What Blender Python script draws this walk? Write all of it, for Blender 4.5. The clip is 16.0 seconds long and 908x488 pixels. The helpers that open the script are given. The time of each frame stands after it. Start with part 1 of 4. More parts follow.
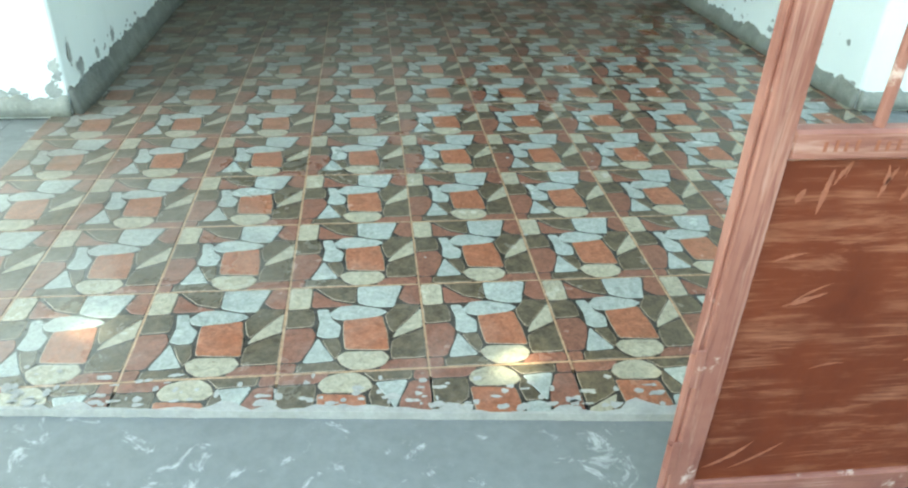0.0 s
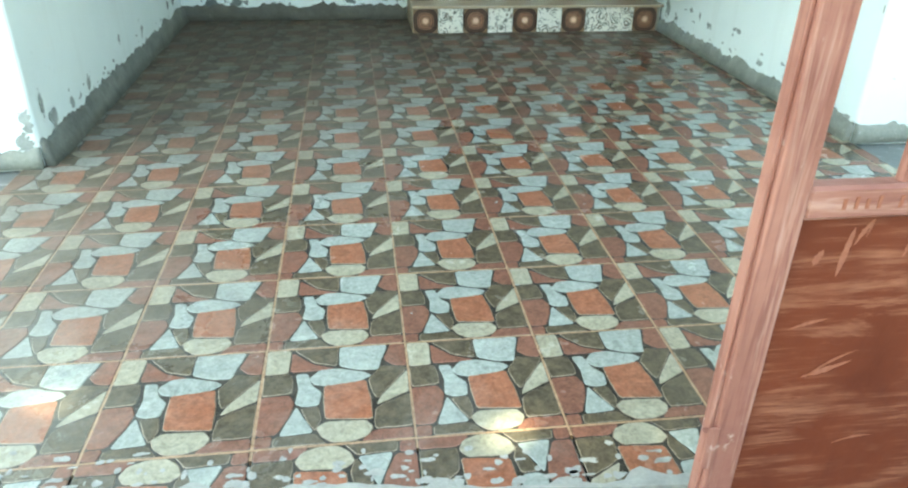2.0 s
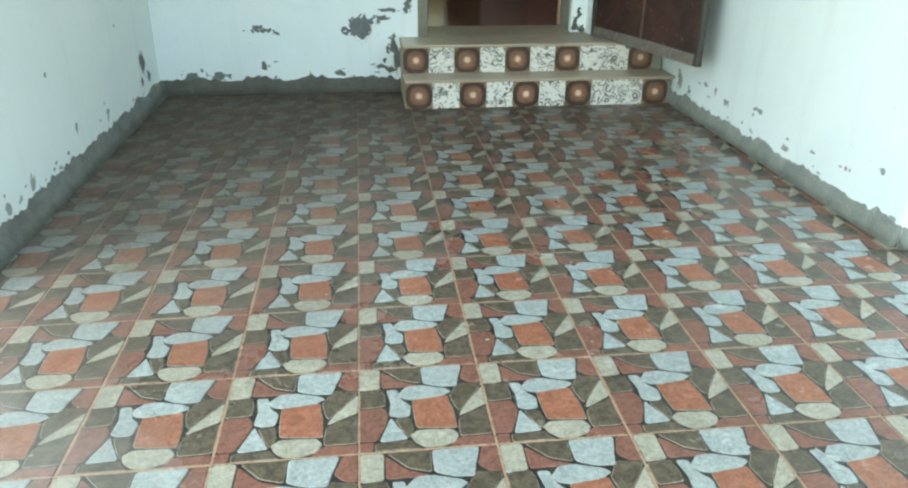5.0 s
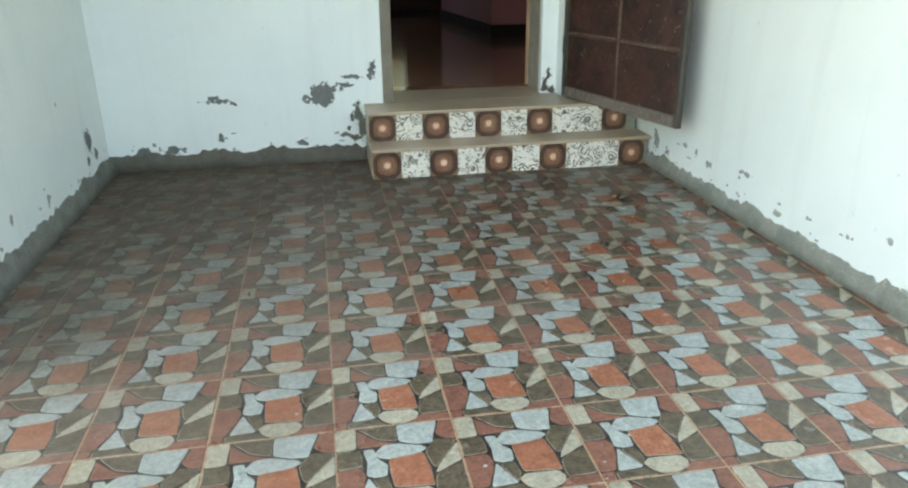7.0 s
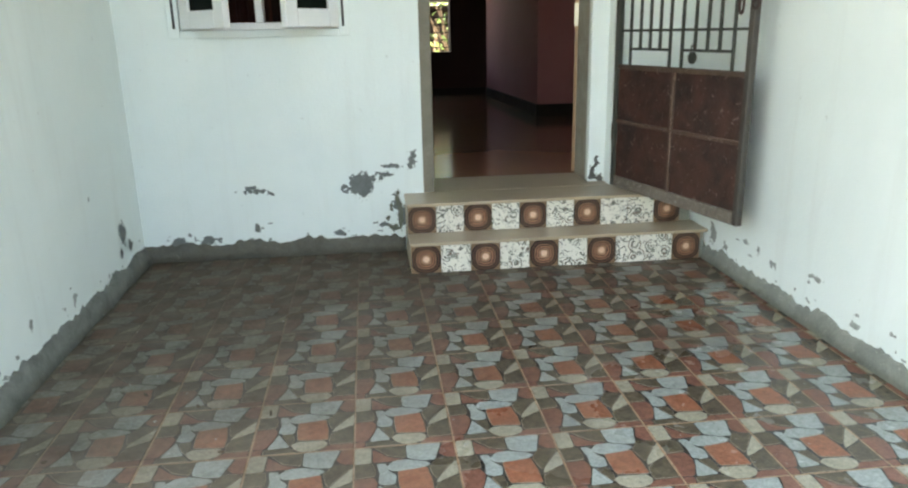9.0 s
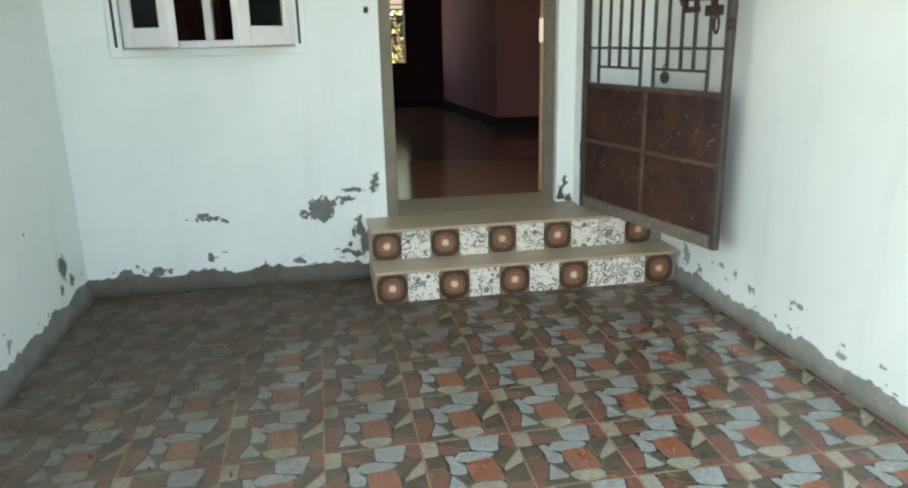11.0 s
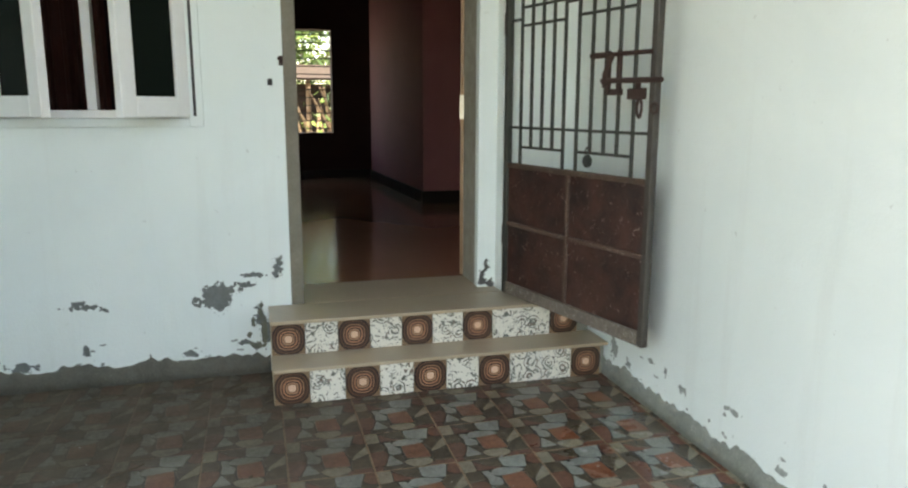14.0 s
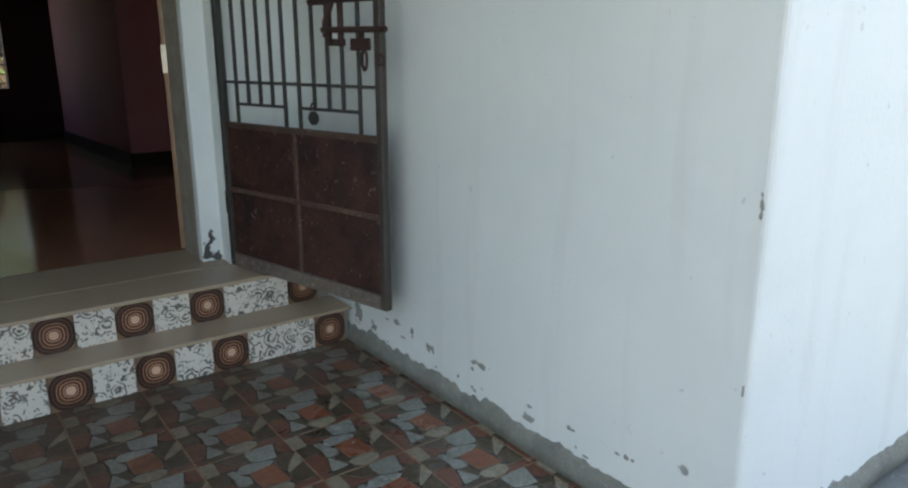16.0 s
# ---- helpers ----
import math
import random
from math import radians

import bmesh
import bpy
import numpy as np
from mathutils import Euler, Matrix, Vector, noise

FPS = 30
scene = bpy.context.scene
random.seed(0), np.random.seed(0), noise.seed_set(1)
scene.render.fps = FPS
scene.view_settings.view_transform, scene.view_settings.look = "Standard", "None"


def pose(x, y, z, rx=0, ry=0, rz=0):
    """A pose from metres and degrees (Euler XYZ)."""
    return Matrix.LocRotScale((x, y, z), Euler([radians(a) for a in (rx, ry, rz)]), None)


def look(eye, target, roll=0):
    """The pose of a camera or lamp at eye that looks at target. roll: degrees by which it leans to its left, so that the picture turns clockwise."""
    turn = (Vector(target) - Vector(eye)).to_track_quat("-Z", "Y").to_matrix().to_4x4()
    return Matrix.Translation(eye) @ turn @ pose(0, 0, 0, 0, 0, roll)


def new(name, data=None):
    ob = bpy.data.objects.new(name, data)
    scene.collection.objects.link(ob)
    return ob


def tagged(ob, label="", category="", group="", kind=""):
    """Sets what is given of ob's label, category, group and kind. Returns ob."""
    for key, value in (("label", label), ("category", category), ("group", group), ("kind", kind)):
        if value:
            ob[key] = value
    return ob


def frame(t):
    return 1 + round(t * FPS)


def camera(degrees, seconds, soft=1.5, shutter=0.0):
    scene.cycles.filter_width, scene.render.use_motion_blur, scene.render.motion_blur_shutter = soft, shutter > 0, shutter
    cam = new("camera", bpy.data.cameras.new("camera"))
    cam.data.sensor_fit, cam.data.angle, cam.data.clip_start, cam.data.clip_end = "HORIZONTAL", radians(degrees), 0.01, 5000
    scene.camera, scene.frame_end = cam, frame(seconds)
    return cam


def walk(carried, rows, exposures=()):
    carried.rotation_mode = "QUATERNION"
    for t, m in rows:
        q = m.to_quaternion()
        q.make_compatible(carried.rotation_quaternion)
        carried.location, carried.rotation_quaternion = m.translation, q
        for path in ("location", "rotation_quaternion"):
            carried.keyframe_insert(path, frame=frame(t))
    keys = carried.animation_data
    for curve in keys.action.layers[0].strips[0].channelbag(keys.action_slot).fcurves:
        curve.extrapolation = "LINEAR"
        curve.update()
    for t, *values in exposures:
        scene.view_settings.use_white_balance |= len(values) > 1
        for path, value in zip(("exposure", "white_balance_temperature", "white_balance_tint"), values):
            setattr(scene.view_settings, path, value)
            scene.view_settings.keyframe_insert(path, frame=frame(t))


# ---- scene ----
cam = camera(63.6, 16.0, soft=2.2)
PATH = [
    (0, (-0.109, -1.452, 0.99), (0.112, 0.248, -0.041), 2.2),
    (0.5, (-0.112, -1.447, 0.998), (0.126, 0.256, -0.023), 2.6),
    (1, (-0.111, -1.437, 0.994), (0.15, 0.29, 0.018), 2.5),
    (1.5, (-0.101, -1.409, 0.989), (0.131, 0.339, 0.045), 1.6),
    (2, (-0.081, -1.348, 0.982), (0.161, 0.395, 0.032), 1.1),
    (2.5, (-0.061, -1.28, 0.985), (0.151, 0.47, 0.041), 1.1),
    (3, (-0.023, -1.202, 0.995), (0.154, 0.574, 0.093), 1.5),
    (3.5, (0.024, -1.127, 1.011), (0.155, 0.653, 0.108), 0.9),
    (4, (0.056, -1.067, 1.029), (0.2, 0.719, 0.141), 0.9),
    (6.5, (0.023, -0.696, 1.086), (0.346, 1.121, 0.315), -0.4),
    (7, (0.031, -0.641, 1.096), (0.355, 1.193, 0.366), -0.6),
    (7.5, (0.046, -0.559, 1.099), (0.335, 1.307, 0.438), -0.7),
    (8, (0.072, -0.476, 1.116), (0.346, 1.411, 0.515), -1.0),
    (8.5, (0.084, -0.421, 1.144), (0.331, 1.475, 0.556), -1.2),
    (9, (0.093, -0.402, 1.175), (0.305, 1.507, 0.617), -1.2),
    (11.5, (0.055, -0.167, 1.241), (0.437, 1.722, 0.708), -1.0),
    (12, (0.059, -0.146, 1.256), (0.472, 1.745, 0.753), -0.8),
    (12.5, (0.068, -0.119, 1.258), (0.472, 1.783, 0.79), -0.9),
    (13, (0.11, -0.047, 1.255), (0.496, 1.867, 0.821), -0.9),
    (13.5, (0.166, 0.016, 1.252), (0.618, 1.924, 0.855), -0.3),
    (14, (0.232, 0.077, 1.262), (0.746, 1.974, 0.891), 0.2),
    (14.5, (0.288, 0.122, 1.269), (0.944, 1.975, 0.902), 0.9),
    (15, (0.33, 0.196, 1.269), (1.178, 1.975, 0.926), 0.6),
    (15.5, (0.328, 0.241, 1.287), (1.362, 1.914, 0.923), -0.1),
    (16, (0.322, 0.272, 1.278), (1.464, 1.834, 0.774), -0.1),
]
EXPOSURES = [(0, 3.03, 8000, -9), (4, 3.2, 7950, -6), (7, 3.12, 8500, 5), (9, 3.12, 8700, 7), (12, 3.02, 8750, 8), (14, 2.85, 8800, 9), (15, 2.7, 8300, 10), (16, 2.04, 7600, 12)]
walk(cam, [(t, look(eye, target, roll)) for t, eye, target, roll in PATH], EXPOSURES)

# ---------------------------------------------------------------- light
world = bpy.data.worlds.new("sky")
scene.world = world
world.use_nodes = True
wn = world.node_tree.nodes
sky = wn.new("ShaderNodeTexSky")
sky.sky_type = "NISHITA"
sky.sun_disc = False
SUN_ELEV, SUN_TURN = 66.0, 224.0
sky.sun_elevation = radians(SUN_ELEV)
sky.sun_rotation = radians(SUN_TURN)
wn["Background"].inputs["Strength"].default_value = 0.15
world.node_tree.links.new(sky.outputs[0], wn["Background"].inputs["Color"])

sun_data = bpy.data.lights.new("sun", "SUN")
sun_data.energy = 3.4
sun_data.angle = radians(0.6)
sun_data.color = (1.0, 0.95, 0.86)
sun = new("sun", sun_data)
az = radians(SUN_TURN)
sun_from = Vector((math.sin(az) * math.cos(radians(SUN_ELEV)), math.cos(az) * math.cos(radians(SUN_ELEV)), math.sin(radians(SUN_ELEV))))
sun.matrix_world = look(sun_from * 20, (0, 0, 0))


# ---------------------------------------------------------------- materials
def mat(name, rough=0.6, metal=0.0):
    m = bpy.data.materials.new(name)
    m.use_nodes = True
    b = m.node_tree.nodes["Principled BSDF"]
    b.inputs["Roughness"].default_value = rough
    b.inputs["Metallic"].default_value = metal
    return m, m.node_tree.nodes, m.node_tree.links, b


def coords(n, l, kind="Object"):
    if kind == "World":
        return n.new("ShaderNodeNewGeometry").outputs["Position"]
    return n.new("ShaderNodeTexCoord").outputs[kind]


def noise_tex(n, l, vec, scale, detail=4.0, rough=0.55, distort=0.0):
    t = n.new("ShaderNodeTexNoise")
    t.inputs["Scale"].default_value = scale
    t.inputs["Detail"].default_value = detail
    t.inputs["Roughness"].default_value = rough
    t.inputs["Distortion"].default_value = distort
    l.new(vec, t.inputs["Vector"])
    return t.outputs["Fac"]


def ramp(n, l, fac, stops, mode="LINEAR"):
    r = n.new("ShaderNodeValToRGB")
    r.color_ramp.interpolation = mode
    e = r.color_ramp.elements
    while len(e) < len(stops):
        e.new(0.5)
    for k, (p, c) in enumerate(stops):
        e[k].position = p
        e[k].color = (*c, 1) if len(c) == 3 else c
    l.new(fac, r.inputs["Fac"])
    return r.outputs["Color"]


def mix(n, l, fac, a, b, blend="MIX"):
    x = n.new("ShaderNodeMix")
    x.data_type = "RGBA"
    x.blend_type = blend
    for socket, v in ((x.inputs[0], fac), (x.inputs[6], a), (x.inputs[7], b)):
        if isinstance(v, (int, float)):
            socket.default_value = v
        elif isinstance(v, tuple):
            socket.default_value = (*v, 1)
        else:
            l.new(v, socket)
    return x.outputs[2]


def calc(n, l, op, a, b=None, clamp=False):
    x = n.new("ShaderNodeMath")
    x.operation = op
    x.use_clamp = clamp
    for k, v in enumerate((a, b)):
        if v is None:
            continue
        if isinstance(v, (int, float)):
            x.inputs[k].default_value = v
        else:
            l.new(v, x.inputs[k])
    return x.outputs[0]


def bump(n, l, b, height, strength=0.3, distance=0.01):
    x = n.new("ShaderNodeBump")
    x.inputs["Strength"].default_value = strength
    x.inputs["Distance"].default_value = distance
    l.new(height, x.inputs["Height"])
    l.new(x.outputs[0], b.inputs["Normal"])


def worn(name, base, dark, rough=0.6, metal=0.0, big=3.0, fine=60.0, light=None, bumpy=0.25, amount=0.5, spec=0.5, scuff=0.6, rvar=0.12, grain=0.25):
    """A surface of one colour with stains, fine grain and, where given, light scuffs."""
    m, n, l, b = mat(name, rough, metal)
    v = coords(n, l, "World")
    c = mix(n, l, calc(n, l, "MULTIPLY", ramp(n, l, noise_tex(n, l, v, big, 5, 0.6, 0.4), [(0.38, (0, 0, 0)), (0.68, (1, 1, 1))]), amount), base, dark)
    g = noise_tex(n, l, v, fine, 3)
    c = mix(n, l, grain, c, ramp(n, l, g, [(0.3, (0.35, 0.35, 0.35)), (0.7, (1, 1, 1))]), "MULTIPLY")
    if light:
        s = ramp(n, l, noise_tex(n, l, v, big * 6, 6, 0.7, 1.0), [(scuff, (0, 0, 0)), (scuff + 0.08, (1, 1, 1))])
        c = mix(n, l, s, c, light)
    l.new(c, b.inputs["Base Color"])
    b.inputs["Specular IOR Level"].default_value = spec
    rr = ramp(n, l, noise_tex(n, l, v, big * 3, 4), [(0.3, (max(rough - rvar, 0.02),) * 3), (0.7, (min(rough + rvar, 1),) * 3)])
    l.new(rr, b.inputs["Roughness"])
    if bumpy > 0:
        bump(n, l, b, g, bumpy, 0.004)
    return m


def dusty(n, l, c, v):
    """Dust and mud washed over the porch floor, thickest in the inner corner, with fading light painted in."""
    sep = n.new("ShaderNodeSeparateXYZ")
    l.new(v, sep.inputs[0])
    # the inward rise also darkens the floor in place of daylight falling off
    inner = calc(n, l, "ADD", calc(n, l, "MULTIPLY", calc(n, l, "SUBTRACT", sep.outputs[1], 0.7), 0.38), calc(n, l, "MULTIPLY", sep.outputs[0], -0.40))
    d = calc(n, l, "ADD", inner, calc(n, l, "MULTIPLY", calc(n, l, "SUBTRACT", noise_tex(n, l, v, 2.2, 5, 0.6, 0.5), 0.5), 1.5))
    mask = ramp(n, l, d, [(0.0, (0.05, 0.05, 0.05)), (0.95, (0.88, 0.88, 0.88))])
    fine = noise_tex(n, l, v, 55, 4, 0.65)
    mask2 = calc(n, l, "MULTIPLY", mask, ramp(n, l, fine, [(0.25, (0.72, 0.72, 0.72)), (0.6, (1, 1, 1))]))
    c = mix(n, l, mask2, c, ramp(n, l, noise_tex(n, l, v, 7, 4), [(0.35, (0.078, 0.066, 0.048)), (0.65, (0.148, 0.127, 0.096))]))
    # thin brown grime before the steps, deepened to paint in the dimmer light there
    grime_shade = calc(n, l, "ADD", calc(n, l, "MULTIPLY", calc(n, l, "SUBTRACT", sep.outputs[1], 1.5), 0.55), calc(n, l, "SUBTRACT", noise_tex(n, l, v, 3.5, 5, 0.65, 0.6), 0.5))
    c = mix(n, l, ramp(n, l, grime_shade, [(0.0, (0, 0, 0)), (0.8, (0.62, 0.62, 0.62))]), c, (0.50, 0.40, 0.33), "MULTIPLY")
    # pale veil, broken by noise, growing toward the outer left corner
    outer_veil = calc(n, l, "ADD", calc(n, l, "ADD", calc(n, l, "MULTIPLY", sep.outputs[0], -0.42), calc(n, l, "MULTIPLY", sep.outputs[1], -0.30)), calc(n, l, "MULTIPLY", calc(n, l, "SUBTRACT", noise_tex(n, l, v, 3.0, 6, 0.7, 0.8), 0.5), 1.5))
    outer_veil = calc(n, l, "MULTIPLY", ramp(n, l, outer_veil, [(0.0, (0, 0, 0)), (0.8, (0.44, 0.44, 0.44))]), ramp(n, l, fine, [(0.3, (0.6, 0.6, 0.6)), (0.6, (1, 1, 1))]))
    return mix(n, l, outer_veil, c, (0.36, 0.375, 0.345)), calc(n, l, "MAXIMUM", mask2, calc(n, l, "MULTIPLY", outer_veil, 0.5))


def stone(name, a, b2):
    """One colour of the printed crazy-paving on the floor tiles."""
    m, n, l, b = mat(name, 0.32)
    b.inputs["Specular IOR Level"].default_value = 0.46
    v = coords(n, l, "World")
    c = ramp(n, l, noise_tex(n, l, v, 30, 6, 0.7, 0.4), [(0.3, a), (0.7, b2)])
    c = mix(n, l, 0.5, c, ramp(n, l, noise_tex(n, l, v, 85, 5, 0.7, 0.8), [(0.32, (0.45, 0.44, 0.42)), (0.6, (1.05, 1.05, 1.05))]), "MULTIPLY")
    c = mix(n, l, 0.42, c, ramp(n, l, noise_tex(n, l, v, 38, 6, 0.75, 2.2), [(0.40, (0.55, 0.53, 0.50)), (0.50, (1.05, 1.04, 1.02)), (0.62, (1.25, 1.2, 1.12))]), "MULTIPLY")
    info = n.new("ShaderNodeObjectInfo")
    c = mix(n, l, 0.35, c, ramp(n, l, info.outputs["Random"], [(0, (0.72, 0.70, 0.68)), (1, (1.0, 1.0, 1.0))]), "MULTIPLY")
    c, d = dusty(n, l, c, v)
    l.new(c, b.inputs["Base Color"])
    g = noise_tex(n, l, v, 9, 4)
    l.new(calc(n, l, "ADD", ramp(n, l, g, [(0.3, (0.17, 0.17, 0.17)), (0.7, (0.25, 0.25, 0.25))]), calc(n, l, "MULTIPLY", d, 0.75), True), b.inputs["Roughness"])
    bump(n, l, b, noise_tex(n, l, v, 110, 3), 0.18, 0.002)
    return m


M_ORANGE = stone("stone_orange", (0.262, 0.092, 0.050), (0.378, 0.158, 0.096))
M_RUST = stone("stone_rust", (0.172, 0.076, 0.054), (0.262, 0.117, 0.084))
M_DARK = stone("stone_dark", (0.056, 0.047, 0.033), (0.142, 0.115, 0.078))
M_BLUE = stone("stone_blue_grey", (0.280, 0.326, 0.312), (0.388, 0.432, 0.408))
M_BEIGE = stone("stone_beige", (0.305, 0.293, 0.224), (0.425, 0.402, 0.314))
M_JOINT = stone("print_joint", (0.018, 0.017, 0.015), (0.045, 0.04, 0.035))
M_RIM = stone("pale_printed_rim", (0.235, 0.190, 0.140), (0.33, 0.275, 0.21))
M_GROUT = stone("tile_grout", (0.357, 0.212, 0.128), (0.468, 0.323, 0.208))


def wall_paint(name, base, tint, streak=(0.52, 0.53, 0.50), dirt=(0.33, 0.33, 0.31)):
    m, n, l, b = mat(name, 0.75)
    v = coords(n, l, "World")
    c = mix(n, l, ramp(n, l, noise_tex(n, l, v, 1.3, 6, 0.6, 0.5), [(0.35, (0, 0, 0)), (0.75, (1, 1, 1))]), base, tint)
    # vertical wash streaks
    mp = n.new("ShaderNodeMapping")
    mp.inputs["Scale"].default_value = (9, 9, 0.8)
    l.new(v, mp.inputs[0])
    c = mix(n, l, calc(n, l, "MULTIPLY", ramp(n, l, noise_tex(n, l, mp.outputs[0], 1.0, 5, 0.6), [(0.55, (0, 0, 0)), (0.8, (1, 1, 1))]), 0.25), c, streak)
    # small specks of dirt
    s = ramp(n, l, noise_tex(n, l, v, 26, 3, 0.6), [(0.70, (0, 0, 0)), (0.76, (1, 1, 1))])
    c = mix(n, l, calc(n, l, "MULTIPLY", s, 0.35), c, dirt)
    l.new(c, b.inputs["Base Color"])
    h = calc(n, l, "ADD", noise_tex(n, l, v, 70, 4, 0.6), calc(n, l, "MULTIPLY", noise_tex(n, l, v, 5, 3), 2.0))
    bump(n, l, b, h, 0.22, 0.006)
    return m


M_WALL = wall_paint("white_limewash", (0.755, 0.82, 0.80), (0.68, 0.75, 0.735))
# kept dark so the unseen ceilings bounce little light onto the floor
M_CEIL = wall_paint("dark_unseen_soffit", (0.30, 0.30, 0.29), (0.24, 0.24, 0.235), (0.20, 0.20, 0.19), (0.16, 0.16, 0.15))
M_PINK = wall_paint("pink_room_paint", (0.31, 0.122, 0.128), (0.255, 0.100, 0.106), (0.22, 0.088, 0.092), (0.18, 0.07, 0.072))
# near-black copy of the pink: the far wall's backlit shade put into colour
M_PINK_BACKLIT = wall_paint("backlit_dark_pink_paint", (0.042, 0.016, 0.013), (0.030, 0.012, 0.010), (0.035, 0.014, 0.012), (0.03, 0.012, 0.01))
M_PLASTER = worn("bare_grey_plaster", (0.253, 0.266, 0.232), (0.129, 0.135, 0.120), 0.9, big=9, fine=90, bumpy=0.6, light=(0.386, 0.378, 0.332))
M_FLAKE = worn("thin_grey_flake", (0.36, 0.39, 0.37), (0.22, 0.24, 0.23), 0.9, big=16, fine=110, bumpy=0.5, amount=0.8)
M_PEEL = worn("bluish_grey_bare_render", (0.178, 0.194, 0.188), (0.100, 0.110, 0.107), 0.95, big=16, fine=110, bumpy=0.6, light=(0.26, 0.275, 0.265), scuff=0.63)
M_DAMPSK = worn("damp_grey_cement", (0.195, 0.205, 0.180), (0.100, 0.104, 0.090), 0.95, big=9, fine=90, bumpy=0.6, light=(0.30, 0.305, 0.28), scuff=0.63, amount=0.8)
M_FLAT = worn("rust_worn_flat_iron", (0.112, 0.068, 0.050), (0.052, 0.032, 0.025), 0.75, 0.1, big=10, fine=90, light=(0.25, 0.20, 0.16), scuff=0.58)
M_DIRTSK = worn("dirt_caked_cement", (0.128, 0.122, 0.102), (0.075, 0.070, 0.056), 0.95, big=10, fine=90, bumpy=0.6, light=(0.24, 0.235, 0.21), scuff=0.64)
M_MOSS = worn("damp_green_black_mould", (0.165, 0.170, 0.135), (0.085, 0.088, 0.066), 0.95, big=18, fine=120, bumpy=0.6, light=(0.19, 0.20, 0.16), scuff=0.62)
M_MOULD = worn("dark_damp_plaster", (0.10, 0.10, 0.095), (0.05, 0.05, 0.05), 0.95, big=14, fine=120, bumpy=0.6, light=(0.22, 0.22, 0.21))
M_CEMENT = worn("cement_apron", (0.172, 0.193, 0.190), (0.105, 0.118, 0.116), 0.6, big=2.0, fine=40, bumpy=0.3, light=(0.327, 0.348, 0.340), scuff=0.585)
M_LIME = worn("lime_residue", (0.345, 0.350, 0.325), (0.20, 0.205, 0.195), 0.9, big=20, fine=120, bumpy=0.5)
M_GROUND = worn("outdoor_ground", (0.42, 0.39, 0.34), (0.30, 0.27, 0.23), 0.95, big=0.8, fine=20, bumpy=0.5)
M_TREAD = worn("beige_tread_stone", (0.430, 0.345, 0.238), (0.36, 0.285, 0.195), 0.34, big=5, fine=150, bumpy=0.0, amount=0.2, grain=0.06, rvar=0.02)
M_FRAMEW = worn("weathered_door_frame_wood", (0.215, 0.195, 0.150), (0.120, 0.105, 0.078), 0.7, big=7, fine=80, light=(0.34, 0.32, 0.265), scuff=0.64)
M_FRAMEP = worn("pale_worn_frame_paint", (0.40, 0.385, 0.32), (0.25, 0.22, 0.165), 0.7, big=9, fine=80, light=(0.52, 0.52, 0.46), scuff=0.62, amount=0.7)
M_STILE = worn("dark_grey_gate_stile", (0.072, 0.063, 0.054), (0.039, 0.031, 0.027), 0.6, 0.2, big=8, fine=80, light=(0.130, 0.114, 0.099), scuff=0.62)
M_DOORW = worn("varnished_door_edge", (0.33, 0.19, 0.10), (0.18, 0.085, 0.045), 0.45, big=6, fine=70)
M_GATE = worn("brown_painted_sheet_steel", (0.072, 0.029, 0.021), (0.019, 0.010, 0.009), 0.5, 0.0, big=6, fine=60, amount=0.95, light=(0.238, 0.192, 0.168), bumpy=0.3, scuff=0.6)
M_GATEFR = worn("dusty_gate_angle_iron", (0.105, 0.066, 0.047), (0.040, 0.027, 0.021), 0.65, 0.2, big=8, fine=80, light=(0.216, 0.180, 0.140))
M_GATEDUST = worn("mud_splashed_gate_iron", (0.165, 0.138, 0.112), (0.075, 0.056, 0.045), 0.85, 0.0, big=14, fine=90, light=(0.33, 0.31, 0.27), scuff=0.56)
M_BAR = worn("dark_grille_bar", (0.055, 0.06, 0.05), (0.03, 0.03, 0.028), 0.55, 0.3, big=10, fine=80)
M_BOLT = worn("rusty_bolt_iron", (0.065, 0.036, 0.03), (0.032, 0.02, 0.018), 0.7, 0.4, big=20, fine=120)
def scratched_red():
    m, n, l, b = mat("red_oxide_panel", 0.6)
    b.inputs["Specular IOR Level"].default_value = 0.25
    v = coords(n, l, "World")
    c = ramp(n, l, noise_tex(n, l, v, 5, 5, 0.6, 0.6), [(0.3, (0.092, 0.017, 0.006)), (0.7, (0.148, 0.031, 0.011))])
    for turn, sc, lo in ((20, (2.4, 2.4, 26), 0.50), (-24, (3.0, 3.0, 24), 0.53), (34, (2.6, 2.6, 60), 0.52), (84, (2.2, 2.2, 30), 0.52)):
        mp = n.new("ShaderNodeMapping")
        mp.inputs["Rotation"].default_value = (0, radians(turn), 0)
        mp.inputs["Scale"].default_value = sc
        l.new(v, mp.inputs[0])
        s = ramp(n, l, noise_tex(n, l, mp.outputs[0], 1.0, 7, 0.74, 1.1), [(lo, (0, 0, 0)), (lo + 0.17, (1, 1, 1))])
        gate_mask = ramp(n, l, noise_tex(n, l, v, 6 + turn * 0.03, 3), [(0.46, (0, 0, 0)), (0.62, (1, 1, 1))])
        c = mix(n, l, calc(n, l, "MULTIPLY", calc(n, l, "MULTIPLY", s, gate_mask), 0.62), c, (0.37, 0.165, 0.10))
    l.new(c, b.inputs["Base Color"])
    bump(n, l, b, noise_tex(n, l, v, 40, 4), 0.2, 0.003)
    return m


